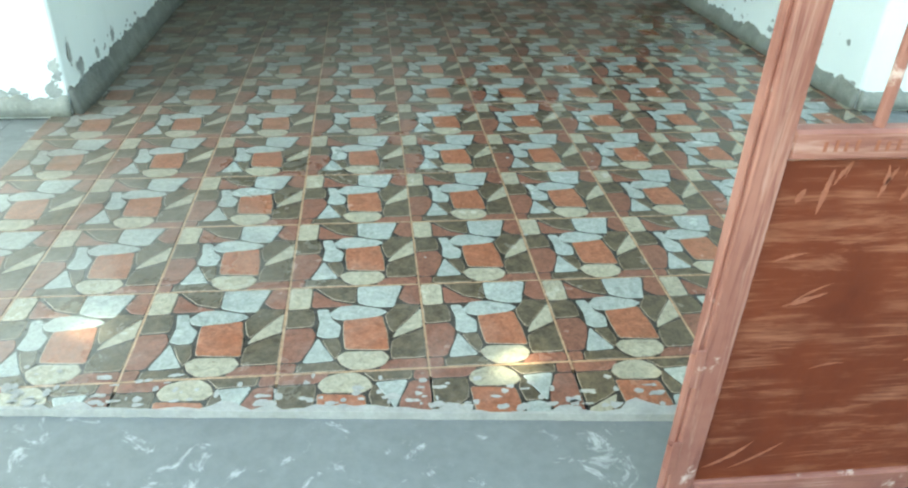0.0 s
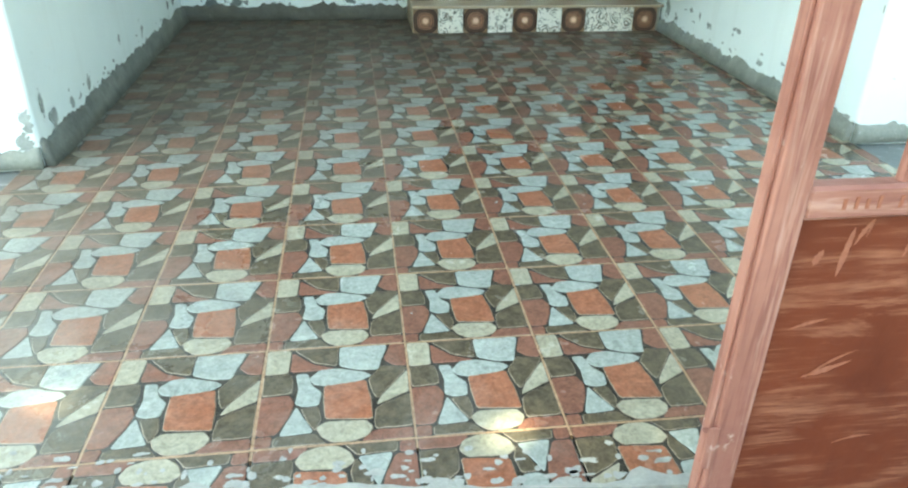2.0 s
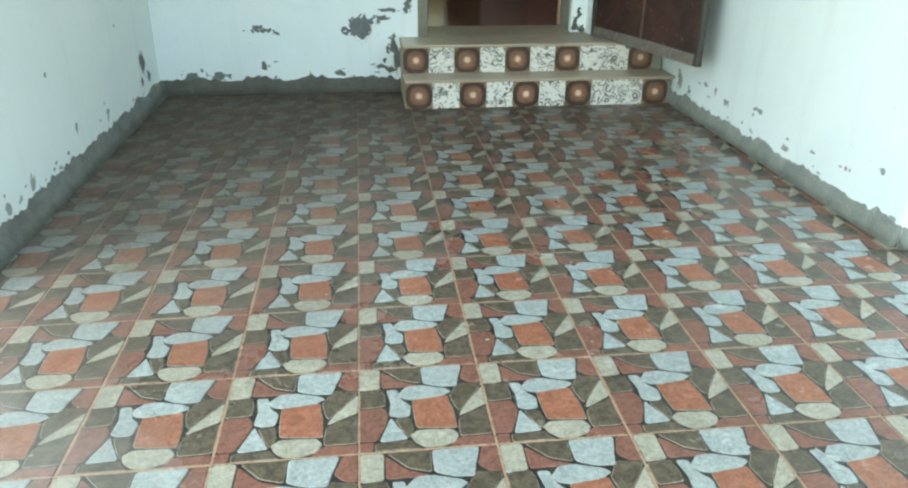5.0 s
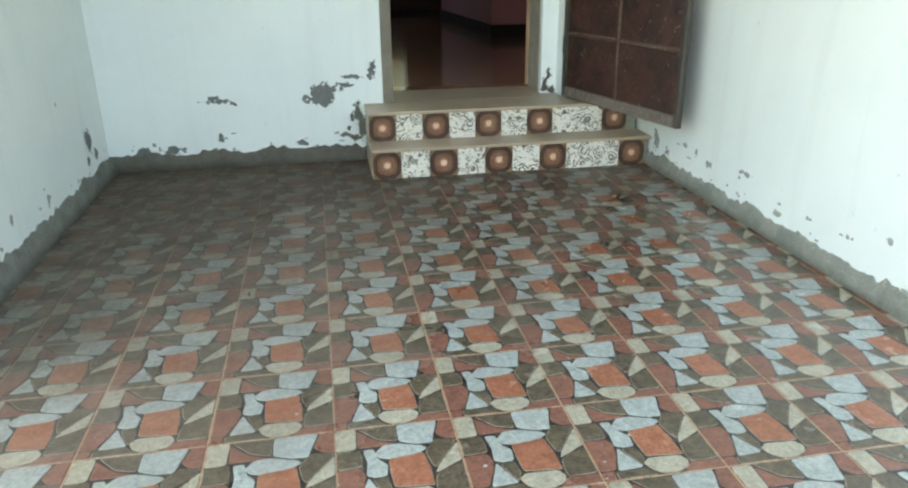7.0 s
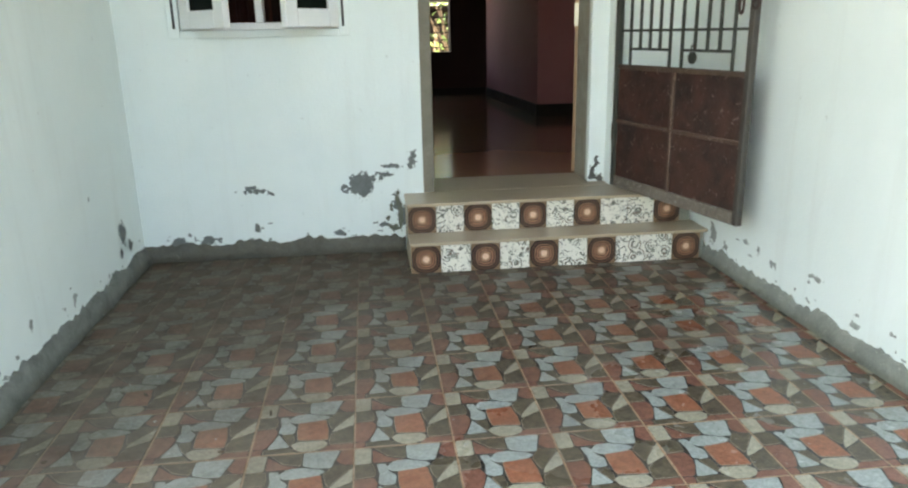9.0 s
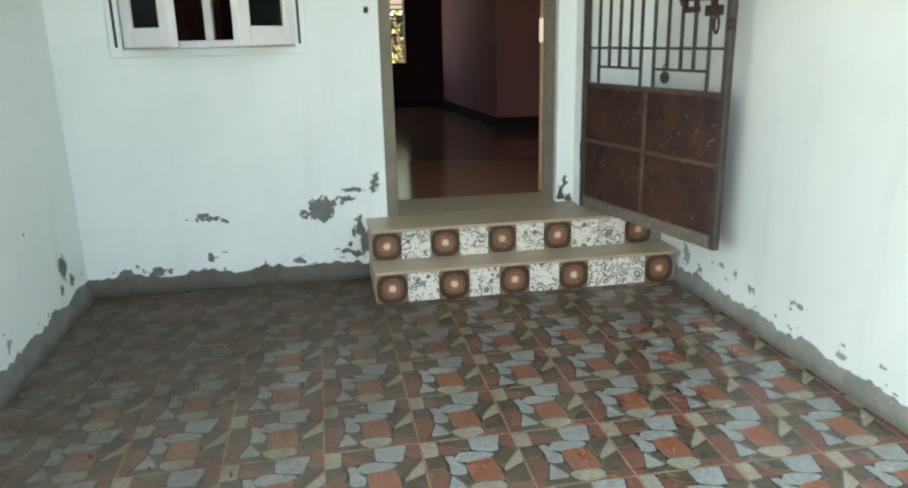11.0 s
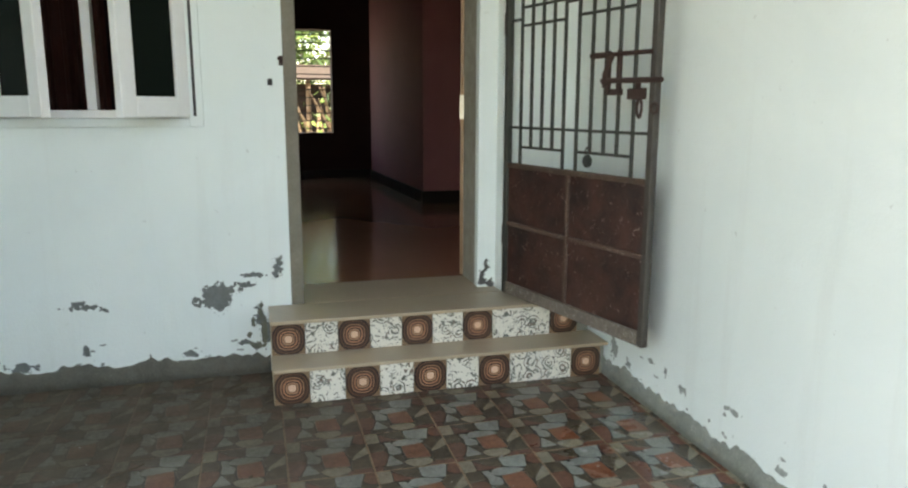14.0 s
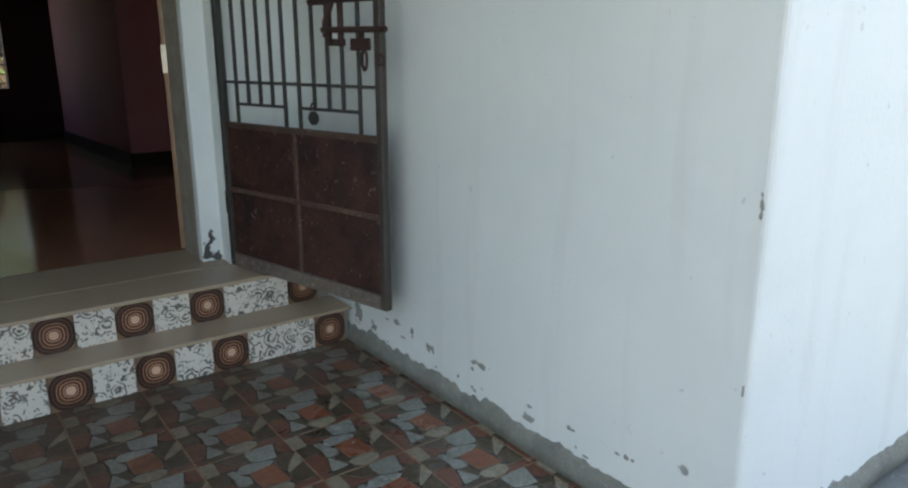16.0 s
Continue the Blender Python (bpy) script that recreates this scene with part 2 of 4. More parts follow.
M_RED = scratched_red()
M_SCRATCH = worn("pale_paint_scratch", (0.30, 0.105, 0.06), (0.20, 0.062, 0.034), 0.7, big=30, fine=120, bumpy=0.2)
def streaked_red(name, sx, sz):
    """Faded gate paint with long streaks of wear along the bar."""
    m, n, l, b = mat(name, 0.6)
    v = coords(n, l, "World")
    c = ramp(n, l, noise_tex(n, l, v, 6, 5, 0.6, 0.4), [(0.35, (0.21, 0.075, 0.055)), (0.7, (0.33, 0.145, 0.11))])
    for sc, lo, col, amt in (((sx, 95, sz), 0.50, (0.13, 0.036, 0.026), 0.6), ((sx * 0.74, 70, sz * 0.74), 0.55, (0.46, 0.28, 0.23), 0.6)):
        mp = n.new("ShaderNodeMapping")
        mp.inputs["Scale"].default_value = sc
        l.new(v, mp.inputs[0])
        s = ramp(n, l, noise_tex(n, l, mp.outputs[0], 1.0, 5, 0.65, 0.5), [(lo, (0, 0, 0)), (lo + 0.14, (1, 1, 1))])
        c = mix(n, l, calc(n, l, "MULTIPLY", s, amt), c, col)
    chips = ramp(n, l, noise_tex(n, l, v, 10, 8, 0.75, 0.3), [(0.58, (0, 0, 0)), (0.65, (0.9, 0.9, 0.9))])
    c = mix(n, l, chips, c, (0.58, 0.45, 0.40))
    l.new(c, b.inputs["Base Color"])
    bump(n, l, b, noise_tex(n, l, v, 60, 3), 0.3, 0.004)
    return m


M_REDFR = streaked_red("faded_red_gate_stile", 95, 5)
M_REDRAIL = streaked_red("faded_red_gate_rail", 5, 95)
M_UPVC = worn("white_window_frame", (0.80, 0.81, 0.80), (0.74, 0.75, 0.74), 0.4, big=4, fine=50, bumpy=0.0, amount=0.4, grain=0.04)
M_BLACKPL = worn("black_plastic", (0.02, 0.02, 0.02), (0.03, 0.03, 0.03), 0.5)
M_BRASS = worn("old_latch_plate", (0.6, 0.56, 0.48), (0.45, 0.4, 0.33), 0.4, 0.5, big=30)
M_SKIRT = worn("black_granite_skirting", (0.012, 0.009, 0.008), (0.02, 0.015, 0.013), 0.5, big=4, fine=40, bumpy=0.0, spec=0.2, rvar=0.05, grain=0.1)
def room_floor_mat():
    m, n, l, b = mat("polished_red_brown_floor", 0.13)
    v = coords(n, l, "World")
    c = ramp(n, l, noise_tex(n, l, v, 0.9, 3, 0.5), [(0.3, (0.33, 0.160, 0.098)), (0.7, (0.39, 0.192, 0.120))])
    l.new(c, b.inputs["Base Color"])
    b.inputs["Specular IOR Level"].default_value = 0.36
    b.inputs["Specular Tint"].default_value = (1.0, 0.82, 0.68, 1)
    return m


M_ROOMFLOOR = room_floor_mat()
M_CURTAIN = worn("brown_red_curtain_cloth", (0.16, 0.05, 0.035), (0.10, 0.03, 0.022), 0.9, big=6, fine=140, bumpy=0.3)
M_LITTER = worn("dead_leaf_litter", (0.12, 0.09, 0.06), (0.06, 0.045, 0.03), 0.95, big=40, fine=150)
M_SLAT = worn("dark_weathered_slat", (0.07, 0.05, 0.038), (0.035, 0.025, 0.02), 0.9, big=8, fine=60)
M_ROOFT = worn("dull_terracotta_roof_sheet", (0.058, 0.040, 0.031), (0.028, 0.021, 0.017), 0.9, big=9, fine=50, amount=0.9, light=(0.12, 0.095, 0.075))
M_LEAF, _n, _l, _b = mat("green_leaf", 0.5)
_c = ramp(_n, _l, _n.new("ShaderNodeNewGeometry").outputs["Random Per Island"], [(0, (0.05, 0.10, 0.02)), (1, (0.16, 0.24, 0.05))])
_l.new(_c, _b.inputs["Base Color"])
M_TWIG = worn("dry_branch_bark", (0.30, 0.22, 0.15), (0.18, 0.12, 0.08), 0.9, big=12, fine=80)


def glass_mat():
    m, n, l, b = mat("dark_window_glass", 0.04)
    b.inputs["Base Color"].default_value = (0.006, 0.009, 0.007, 1)
    b.inputs["Specular IOR Level"].default_value = 0.05
    return m


M_GLASS = glass_mat()


def medallion_mat():
    """Printed medallion: nested rounded squares and rings in browns, in the tile's own plane."""
    m, n, l, b = mat("brown_medallion_print", 0.3)
    v = coords(n, l, "Object")
    s = n.new("ShaderNodeSeparateXYZ")
    l.new(v, s.inputs[0])
    ax, az_ = calc(n, l, "ABSOLUTE", s.outputs[0]), calc(n, l, "ABSOLUTE", s.outputs[2])
    p4 = calc(n, l, "POWER", calc(n, l, "ADD", calc(n, l, "POWER", ax, 2.5), calc(n, l, "POWER", az_, 2.5)), 1 / 2.5)
    d = calc(n, l, "DIVIDE", p4, 0.0765)
    d = calc(n, l, "ADD", d, calc(n, l, "MULTIPLY", calc(n, l, "SUBTRACT", noise_tex(n, l, v, 60, 3), 0.5), 0.06))
    tan, brown, dark = (0.46, 0.22, 0.125), (0.18, 0.072, 0.04), (0.035, 0.02, 0.016)
    c = ramp(n, l, d, [(0.0, (0.68, 0.46, 0.33)), (0.22, brown), (0.28, (0.42, 0.24, 0.15)), (0.35, dark), (0.43, tan), (0.50, (0.07, 0.034, 0.022)), (0.60, (0.33, 0.185, 0.11)), (0.66, (0.045, 0.024, 0.018)), (0.79, (0.13, 0.065, 0.04)), (0.85, dark), (0.97, (0.24, 0.16, 0.10))], "CONSTANT")
    c = mix(n, l, 0.3, c, ramp(n, l, noise_tex(n, l, v, 120, 3), [(0.3, (0.5, 0.5, 0.5)), (0.7, (1, 1, 1))]), "MULTIPLY")
    l.new(c, b.inputs["Base Color"])
    return m


def floral_mat():
    """Printed scrolls and small flowers in grey green on cream."""
    m, n, l, b = mat("cream_scroll_print", 0.3)
    v = coords(n, l, "World")
    cell = n.new("ShaderNodeTexVoronoi")
    cell.inputs["Scale"].default_value = 14
    l.new(v, cell.inputs["Vector"])
    # curled scrolls: broken rings round scattered centres
    d = calc(n, l, "ADD", cell.outputs["Distance"], calc(n, l, "MULTIPLY", calc(n, l, "SUBTRACT", noise_tex(n, l, v, 38, 2), 0.5), 0.30))
    k0, k1 = (0, 0, 0), (1, 1, 1)
    curls = ramp(n, l, d, [(0.0, k1), (0.10, k1), (0.12, k0), (0.20, k0), (0.22, k1), (0.29, k1), (0.31, k0), (0.41, k0), (0.43, k1), (0.48, k1), (0.50, k0)])
    broken = ramp(n, l, noise_tex(n, l, v, 30, 2), [(0.42, k0), (0.47, k1)])
    leafy_marks = ramp(n, l, noise_tex(n, l, v, 48, 2, 0.5, 1.2), [(0.58, k0), (0.62, k1)])
    mask = calc(n, l, "MAXIMUM", calc(n, l, "MULTIPLY", curls, broken), calc(n, l, "MULTIPLY", leafy_marks, 0.9))
    c = mix(n, l, mask, (0.66, 0.64, 0.56), ramp(n, l, noise_tex(n, l, v, 30, 2), [(0.35, (0.045, 0.046, 0.038)), (0.52, (0.12, 0.135, 0.115)), (0.68, (0.15, 0.09, 0.065))]))
    l.new(c, b.inputs["Base Color"])
    return m


M_MEDAL = medallion_mat()
M_FLORAL = floral_mat()


# ---------------------------------------------------------------- mesh helpers
def link_mesh(name, bm, material, parent=None, label=""):
    me = bpy.data.meshes.new(name)
    bm.normal_update()
    bm.to_mesh(me)
    bm.free()
    for mm in (material if isinstance(material, (list, tuple)) else [material]):
        me.materials.append(mm)
    ob = new(name, me)
    if parent:
        ob.parent = parent
    if label:
        ob["label"] = label
    return ob


def part(name, bm, material, parent, label=""):
    return link_mesh(name, bm, material, parent, label)


def thing(name, label, category, at=(0, 0, 0), turn=0.0, group="", kind=""):
    e = new(name)
    e.matrix_world = pose(*at, 0, 0, turn)
    return tagged(e, label, category, group, kind)


def box(bm, x0, x1, y0, y1, z0, z1, bevel=0.0, seg=1):
    g = bmesh.ops.create_cube(bm, size=1.0)
    vs = g["verts"]
    for v in vs:
        v.co = Vector((x0 + (v.co.x + 0.5) * (x1 - x0), y0 + (v.co.y + 0.5) * (y1 - y0), z0 + (v.co.z + 0.5) * (z1 - z0)))
    if bevel > 0:
        es = list({e for v in vs for e in v.link_edges})
        bmesh.ops.bevel(bm, geom=es, offset=bevel, segments=seg, affect="EDGES", profile=0.5)
    return bm


def boxed(*a, **k):
    return box(bmesh.new(), *a, **k)


def rod(bm, a, b, r, sides=10):
    a, b = Vector(a), Vector(b)
    d = b - a
    g = bmesh.ops.create_cone(bm, cap_ends=True, segments=sides, radius1=r, radius2=r, depth=d.length)
    m = Matrix.Translation((a + b) / 2) @ d.to_track_quat("Z", "Y").to_matrix().to_4x4()
    bmesh.ops.transform(bm, matrix=m, verts=g["verts"])
    return bm


def blotch(bm, cx, cy, w, h, normal_axis, off, seed, rough=0.35, cell=0.003):
    """Flaked paint as a thin ragged skin on a wall: (cx, cy) are along the wall and up, w and h its size."""
    nu, nv = int(1.7 * w / cell) + 2, int(1.7 * h / cell) + 2
    keep = {}
    def corner(i, j):
        if (i, j) not in keep:
            u, z = cx + (i - nu / 2) * cell, cy + (j - nv / 2) * cell
            keep[i, j] = bm.verts.new({"x": (off, u, z), "y": (u, off, z), "z": (u, z, off)}[normal_axis])
        return keep[i, j]
    size = max(w, h)
    for i in range(nu):
        for j in range(nv):
            du, dz = (i + 0.5 - nu / 2) * cell, (j + 0.5 - nv / 2) * cell
            fall = math.sqrt((2 * du / w) ** 2 + (2 * dz / h) ** 2)
            p = Vector((du + seed * 1.37, dz - seed * 0.71, seed * 0.5))
            q = 0.75 * noise.noise(p * 1.6 / max(min(w, h), 0.03)) + 0.45 * noise.noise(p * 60) + 0.25 * noise.noise(p * 150)
            if q + 0.95 - fall > 0.1:
                bm.faces.new((corner(i, j), corner(i + 1, j), corner(i + 1, j + 1), corner(i, j + 1)))
    return bm


# ---------------------------------------------------------------- plan
LX, RX = -1.15, 1.82      # porch side walls
FY, BY = 1.14, 3.57       # house front face, porch back wall
S = 0.305                 # floor tile
LAND = 0.32               # landing and room floor
WALL_H = 3.0
D_L, D_R = 0.372, 1.43    # door opening in the back wall
W_L, W_R, W_Z0, W_Z1 = -0.83, -0.040, 1.203, 2.35
T = 0.23

# ground, reaching far
bm = bmesh.new()
box(bm, -400, 400, -400, 400, -0.5, -0.17)
ground = tagged(link_mesh("ground", bm, M_GROUND), "bare earth ground around the house", "ground", kind="structure")

floor = tagged(link_mesh("floor", boxed(LX - 0.2, RX + 0.05, -0.33, BY + 0.05, -0.2, -0.012), M_CEMENT),
               "porch floor of patterned crazy-paving tiles on cement", "floor", kind="structure")
pavement = tagged(link_mesh("pavement", boxed(-4.5, 5.5, -2.2, -0.332, -0.3, -0.014), M_CEMENT),
                  "grey cement apron before the porch, scuffed and chalky", "pavement", kind="structure")
link_mesh("side_pavement_left", boxed(-4.5, LX - 0.204, -0.33, FY + 0.05, -0.3, -0.014), M_CEMENT, None)
tagged(bpy.data.objects["side_pavement_left"], "grey cement strip along the house front", "pavement", kind="structure")
tagged(link_mesh("side_pavement_right", boxed(RX + 0.054, 5.5, -0.33, FY + 0.05, -0.3, -0.014), M_CEMENT),
       "grey cement strip along the house front", "pavement", kind="structure")

# walls
def wall(name, bm, label, m=M_WALL):
    return tagged(link_mesh(name, bm, m), label, "wall", kind="structure")

def corner_wall(name, side, label):
    """A porch side wall and the house front that it turns into, one mesh with a softened corner."""
    xi = LX if side < 0 else RX
    far = -4.5 if side < 0 else 5.5
    xo = xi + side * T
    ring = [(xi, FY), (far, FY), (far, FY + T), (xo, FY + T), (xo, BY), (xi, BY)]
    bm = bmesh.new()
    f = bm.faces.new([bm.verts.new((x, y, -0.15)) for x, y in ring])
    g = bmesh.ops.extrude_face_region(bm, geom=[f])
    bmesh.ops.translate(bm, vec=(0, 0, WALL_H + 0.15), verts=[v for v in g["geom"] if isinstance(v, bmesh.types.BMVert)])
    edge = [e for e in bm.edges if all(abs(v.co.x - xi) < 1e-4 and abs(v.co.y - FY) < 1e-4 for v in e.verts)]
    bmesh.ops.bevel(bm, geom=edge, offset=0.015, segments=3, affect="EDGES", profile=0.5)
    bmesh.ops.recalc_face_normals(bm, faces=bm.faces)
    return wall(name, bm, label)

wall_west = corner_wall("wall_west", -1, "white limewashed porch side wall with flaking base")
wall_east = corner_wall("wall_east", 1, "white limewashed porch side wall with flaking base")
bm = bmesh.new()
x0, x1 = LX - T, RX + T
y0, y1 = BY, BY + T
D_TOP = LAND + 2.1
for a in ((x0, W_L, 0, WALL_H), (W_L, W_R, 0, W_Z0), (W_L, W_R, W_Z1, WALL_H), (W_R, D_L, 0, WALL_H), (D_L, D_R, 0, LAND - 0.02), (D_L, D_R, D_TOP, WALL_H), (D_R, x1, 0, WALL_H)):
    box(bm, a[0], a[1], y0, y1, a[2], a[3])
bmesh.ops.remove_doubles(bm, verts=bm.verts, dist=0.0001)
wall_north = wall("wall_north", bm, "white limewashed porch back wall with flaked patches")
# unseen wall, added to cut southern sky light on the back wall
wall("sky_blocking_wall", boxed(-0.8, 5.0, -4.9, -4.7, -0.3, 3.1, bevel=0.01), "unseen grey wall added to block the low southern sky", M_PLASTER)
def slab(ring, z0, z1):
    bm = bmesh.new()
    f = bm.faces.new([bm.verts.new((x, y, z0)) for x, y in ring])
    g = bmesh.ops.extrude_face_region(bm, geom=[f])
    bmesh.ops.translate(bm, vec=(0, 0, z1 - z0), verts=[v for v in g["geom"] if isinstance(v, bmesh.types.BMVert)])
    bmesh.ops.recalc_face_normals(bm, faces=bm.faces)
    return bm

# unseen slab; its front edge is placed to hold the sun off the porch
ceiling = tagged(link_mesh("ceiling", slab([(LX - 0.35, -0.1), (RX + 3.6, -0.1), (RX + 3.6, BY + T), (LX - 0.35, BY + T)], WALL_H, WALL_H + 0.14), M_CEIL),
                 "unseen dark grey porch roof slab, added to limit light", "ceiling", kind="structure")

# cement skirting with an uneven upper edge
def skirting(name, along, a, b, off, out, h0, parent, seed, foot=1.7, m=M_PLASTER):
    rng = random.Random(seed)
    bm = bmesh.new()
    k = max(6, int(abs(b - a) / 0.014))
    rows = []
    for i in range(k + 1):
        u = a + (b - a) * i / k
        h = h0 + 0.030 * noise.noise(Vector((u * 6, seed, 0))) + 0.022 * noise.noise(Vector((u * 27, seed, 4))) + rng.uniform(-0.002, 0.002)
        o = out * (1 + 0.25 * noise.noise(Vector((u * 4, seed, 9))))
        prof = ((off, 0.0), (off + o * foot, 0.0), (off + o * (foot * 0.5 + 0.4), h * 0.5), (off + o, h - 0.008), (off, h))
        rows.append([bm.verts.new((u, p, z) if along == "x" else (p, u, z)) for p, z in prof])
    for r, s in zip(rows, rows[1:]):
        for j in range(4):
            bm.faces.new((r[j], r[j + 1], s[j + 1], s[j]))
    for r in (rows[0], rows[-1]):
        bm.faces.new(r)
    bmesh.ops.recalc_face_normals(bm, faces=bm.faces)
    for f in bm.faces:
        f.smooth = True
    return tagged(link_mesh(name, bm, m), "rough bare cement skirting along the porch wall", "skirting", kind="structure")

skirting("baseboard_west", "y", FY + 0.002, BY - 0.001, LX, 0.016, 0.088, wall_west, 1, 2.4, M_DAMPSK)
skirting("baseboard_east", "y", FY + 0.002, BY - 0.001, RX, -0.016, 0.075, wall_east, 2)
skirting("baseboard_north", "x", LX + 0.001, 0.262, BY, -0.016, 0.088, wall_north, 3, 2.0, M_DIRTSK)
skirting("baseboard_front_west", "x", -4.5, LX - 0.002, FY, -0.014, 0.07, wall_west, 4)
skirting("baseboard_front_east", "x", RX + 0.002, 5.5, FY, -0.014, 0.07, wall_east, 5)

# ---------------------------------------------------------------- steps
def steps_thing():
    st = thing("entrance_steps", "two porch steps with beige treads and patterned riser tiles", "steps")
    xa, xb = 0.265, RX - 0.018
    ya, yb = 3.115, 3.30
    z1 = LAND / 2
    part("core", boxed(xa + 0.012, xb, ya + 0.010, BY, 0, z1 - 0.016), M_PLASTER, st)
    part("upper_core", boxed(xa + 0.012, xb, yb + 0.010, BY, z1 - 0.016, LAND - 0.016), M_PLASTER, st)
    part("tread", boxed(xa - 0.004, xb + 0.012, ya - 0.012, yb + 0.012, z1 - 0.015, z1, bevel=0.004, seg=2), M_TREAD, st, "beige polished stone tread")
    part("landing", boxed(xa - 0.004, xb + 0.012, yb - 0.014, BY - 0.001, LAND - 0.016, LAND, bevel=0.004, seg=2), M_TREAD, st, "beige polished stone landing slab")
    part("side_render", boxed(xa, xa + 0.011, ya + 0.004, BY - 0.02, 0, z1 - 0.016), M_TREAD, st)
    part("side_render", boxed(xa, xa + 0.011, yb + 0.004, BY - 0.02, z1 + 0.001, LAND - 0.017), M_TREAD, st)
    w = 0.1515
    order = "MFMFMFMFFM"
    for level, (yy, zz) in enumerate(((ya, 0.0), (yb, z1))):
        hgt = z1 - 0.016
        for k, c in enumerate(order):
            step_w = w if level == 0 else 0.1475
            u0 = xa + 0.002 + k * step_w
            u1 = min(u0 + step_w - 0.0025, xb)
            bmt = boxed(-(u1 - u0) / 2, (u1 - u0) / 2, 0, 0.009, -hgt / 2, hgt / 2, bevel=0.0012)
            t = part("riser_tile", bmt, M_MEDAL if c == "M" else M_FLORAL, st, "brown medallion riser tile" if c == "M" else "cream riser tile with grey scrolls")
            t.location = ((u0 + u1) / 2, yy, zz + hgt / 2)
    return st

steps_thing()

# ---------------------------------------------------------------- door frame, door and room
fr = thing("door_frame", "weathered greyish wooden front door frame", "door frame")
part("jamb", boxed(D_L, D_L + 0.06, BY - 0.006, BY + T + 0.10, LAND, D_TOP - 0.06, bevel=0.005, seg=2), M_FRAMEW, fr)
part("jamb", boxed(D_R - 0.095, D_R - 0.04, BY + 0.158, BY + T + 0.16, LAND, D_TOP - 0.06, bevel=0.006, seg=2), M_FRAMEP, fr, "pale worn painted jamb")
part("head", boxed(D_L, D_R - 0.045, BY + 0.01, BY + 0.13, D_TOP - 0.06, D_TOP, bevel=0.005, seg=2), M_FRAMEW, fr)
part("reveal_board", boxed(D_R - 0.038, D_R + 0.06, BY + 0.158, BY + T + 0.16, LAND, D_TOP, bevel=0.004), M_FRAMEP, fr)
tagged(link_mesh("door_reveal", boxed(D_R - 0.098, D_R + 0.06, BY + 0.10, BY + 0.156, LAND, D_TOP, bevel=0.006, seg=2), M_WALL), "white plastered reveal beside the front door", "reveal", kind="structure")
tagged(link_mesh("threshold", boxed(D_L, D_R, BY - 0.001, BY + T + 0.16, LAND - 0.03, LAND + 0.001), M_TREAD), "beige stone door threshold", "threshold", kind="structure")

RF = LAND - 0.003
room_floor = tagged(link_mesh("room_floor", boxed(-2.5, 5.0, BY + T + 0.16, 10.0, RF - 0.1, RF), M_ROOMFLOOR), "polished red-brown room floor", "floor", kind="structure")
wall("room_wall_west", boxed(-2.7, -2.5, BY + T, 10.2, 0, WALL_H), "pink painted room wall", M_PINK)
room_block = wall("room_wall_east", slab([(1.815, 7.08), (5.0, 7.08), (5.0, 9.6), (1.695, 9.6)], RF, WALL_H), "pink painted room wall with a corner", M_PINK)
wall("room_wall_south", boxed(RX + T + 0.002, 5.0, BY, BY + T, 0, WALL_H), "pink painted room wall", M_PINK)
wall("room_wall_outer_east", boxed(5.0, 5.2, BY + T, 10.2, 0, WALL_H), "pink painted room wall", M_PINK)
IW = (0.12, 1.25, 0.905, 2.22)   # far window: x, x, z, z
IY = 9.95
bm = bmesh.new()
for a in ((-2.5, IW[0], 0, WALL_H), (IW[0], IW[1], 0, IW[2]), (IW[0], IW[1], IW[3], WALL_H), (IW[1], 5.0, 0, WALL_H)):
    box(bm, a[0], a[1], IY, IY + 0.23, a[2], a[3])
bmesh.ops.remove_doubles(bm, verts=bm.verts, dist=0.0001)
wall("room_wall_north", bm, "far room wall with window, pink darkened as if backlit", M_PINK_BACKLIT)
tagged(link_mesh("room_ceiling", boxed(-2.7, 5.2, BY + T, 10.2, WALL_H, WALL_H + 0.14), M_CEIL), "unseen dark grey room ceiling", "ceiling", kind="structure")
tagged(link_mesh("room_baseboard", boxed(1.80, 5.0, 7.062, 7.078, RF, RF + 0.12), M_SKIRT), "black granite skirting", "skirting", kind="structure")
tagged(link_mesh("room_baseboard_side", slab([(1.798, 7.062), (1.815, 7.08), (1.695, 9.6), (1.678, 9.6)], RF, RF + 0.12), M_SKIRT), "black granite skirting", "skirting", kind="structure")
tagged(link_mesh("room_baseboard_far", boxed(-2.5, 5.0, IY - 0.015, IY, RF, RF + 0.1), M_SKIRT), "black granite skirting", "skirting", kind="structure")
tagged(link_mesh("room_inner_south", boxed(-2.5, -0.9, BY + T + 0.001, BY + T + 0.02, RF, WALL_H), M_PINK), "pink painted room wall", "wall", kind="structure")

dr = thing("front_door", "varnished wooden front door standing open inward", "door")
dr.matrix_world = pose(D_R - 0.112, BY + T + 0.165, 0, 0, 0, -24)
part("leaf", boxed(0, 0.036, 0, 0.86, LAND + 0.008, D_TOP - 0.065, bevel=0.003), M_DOORW, dr)
part("latch_plate", boxed(-0.004, 0.030, -0.003, -0.0005, 1.19, 1.32, bevel=0.001), M_BRASS, dr, "pale metal latch plate")

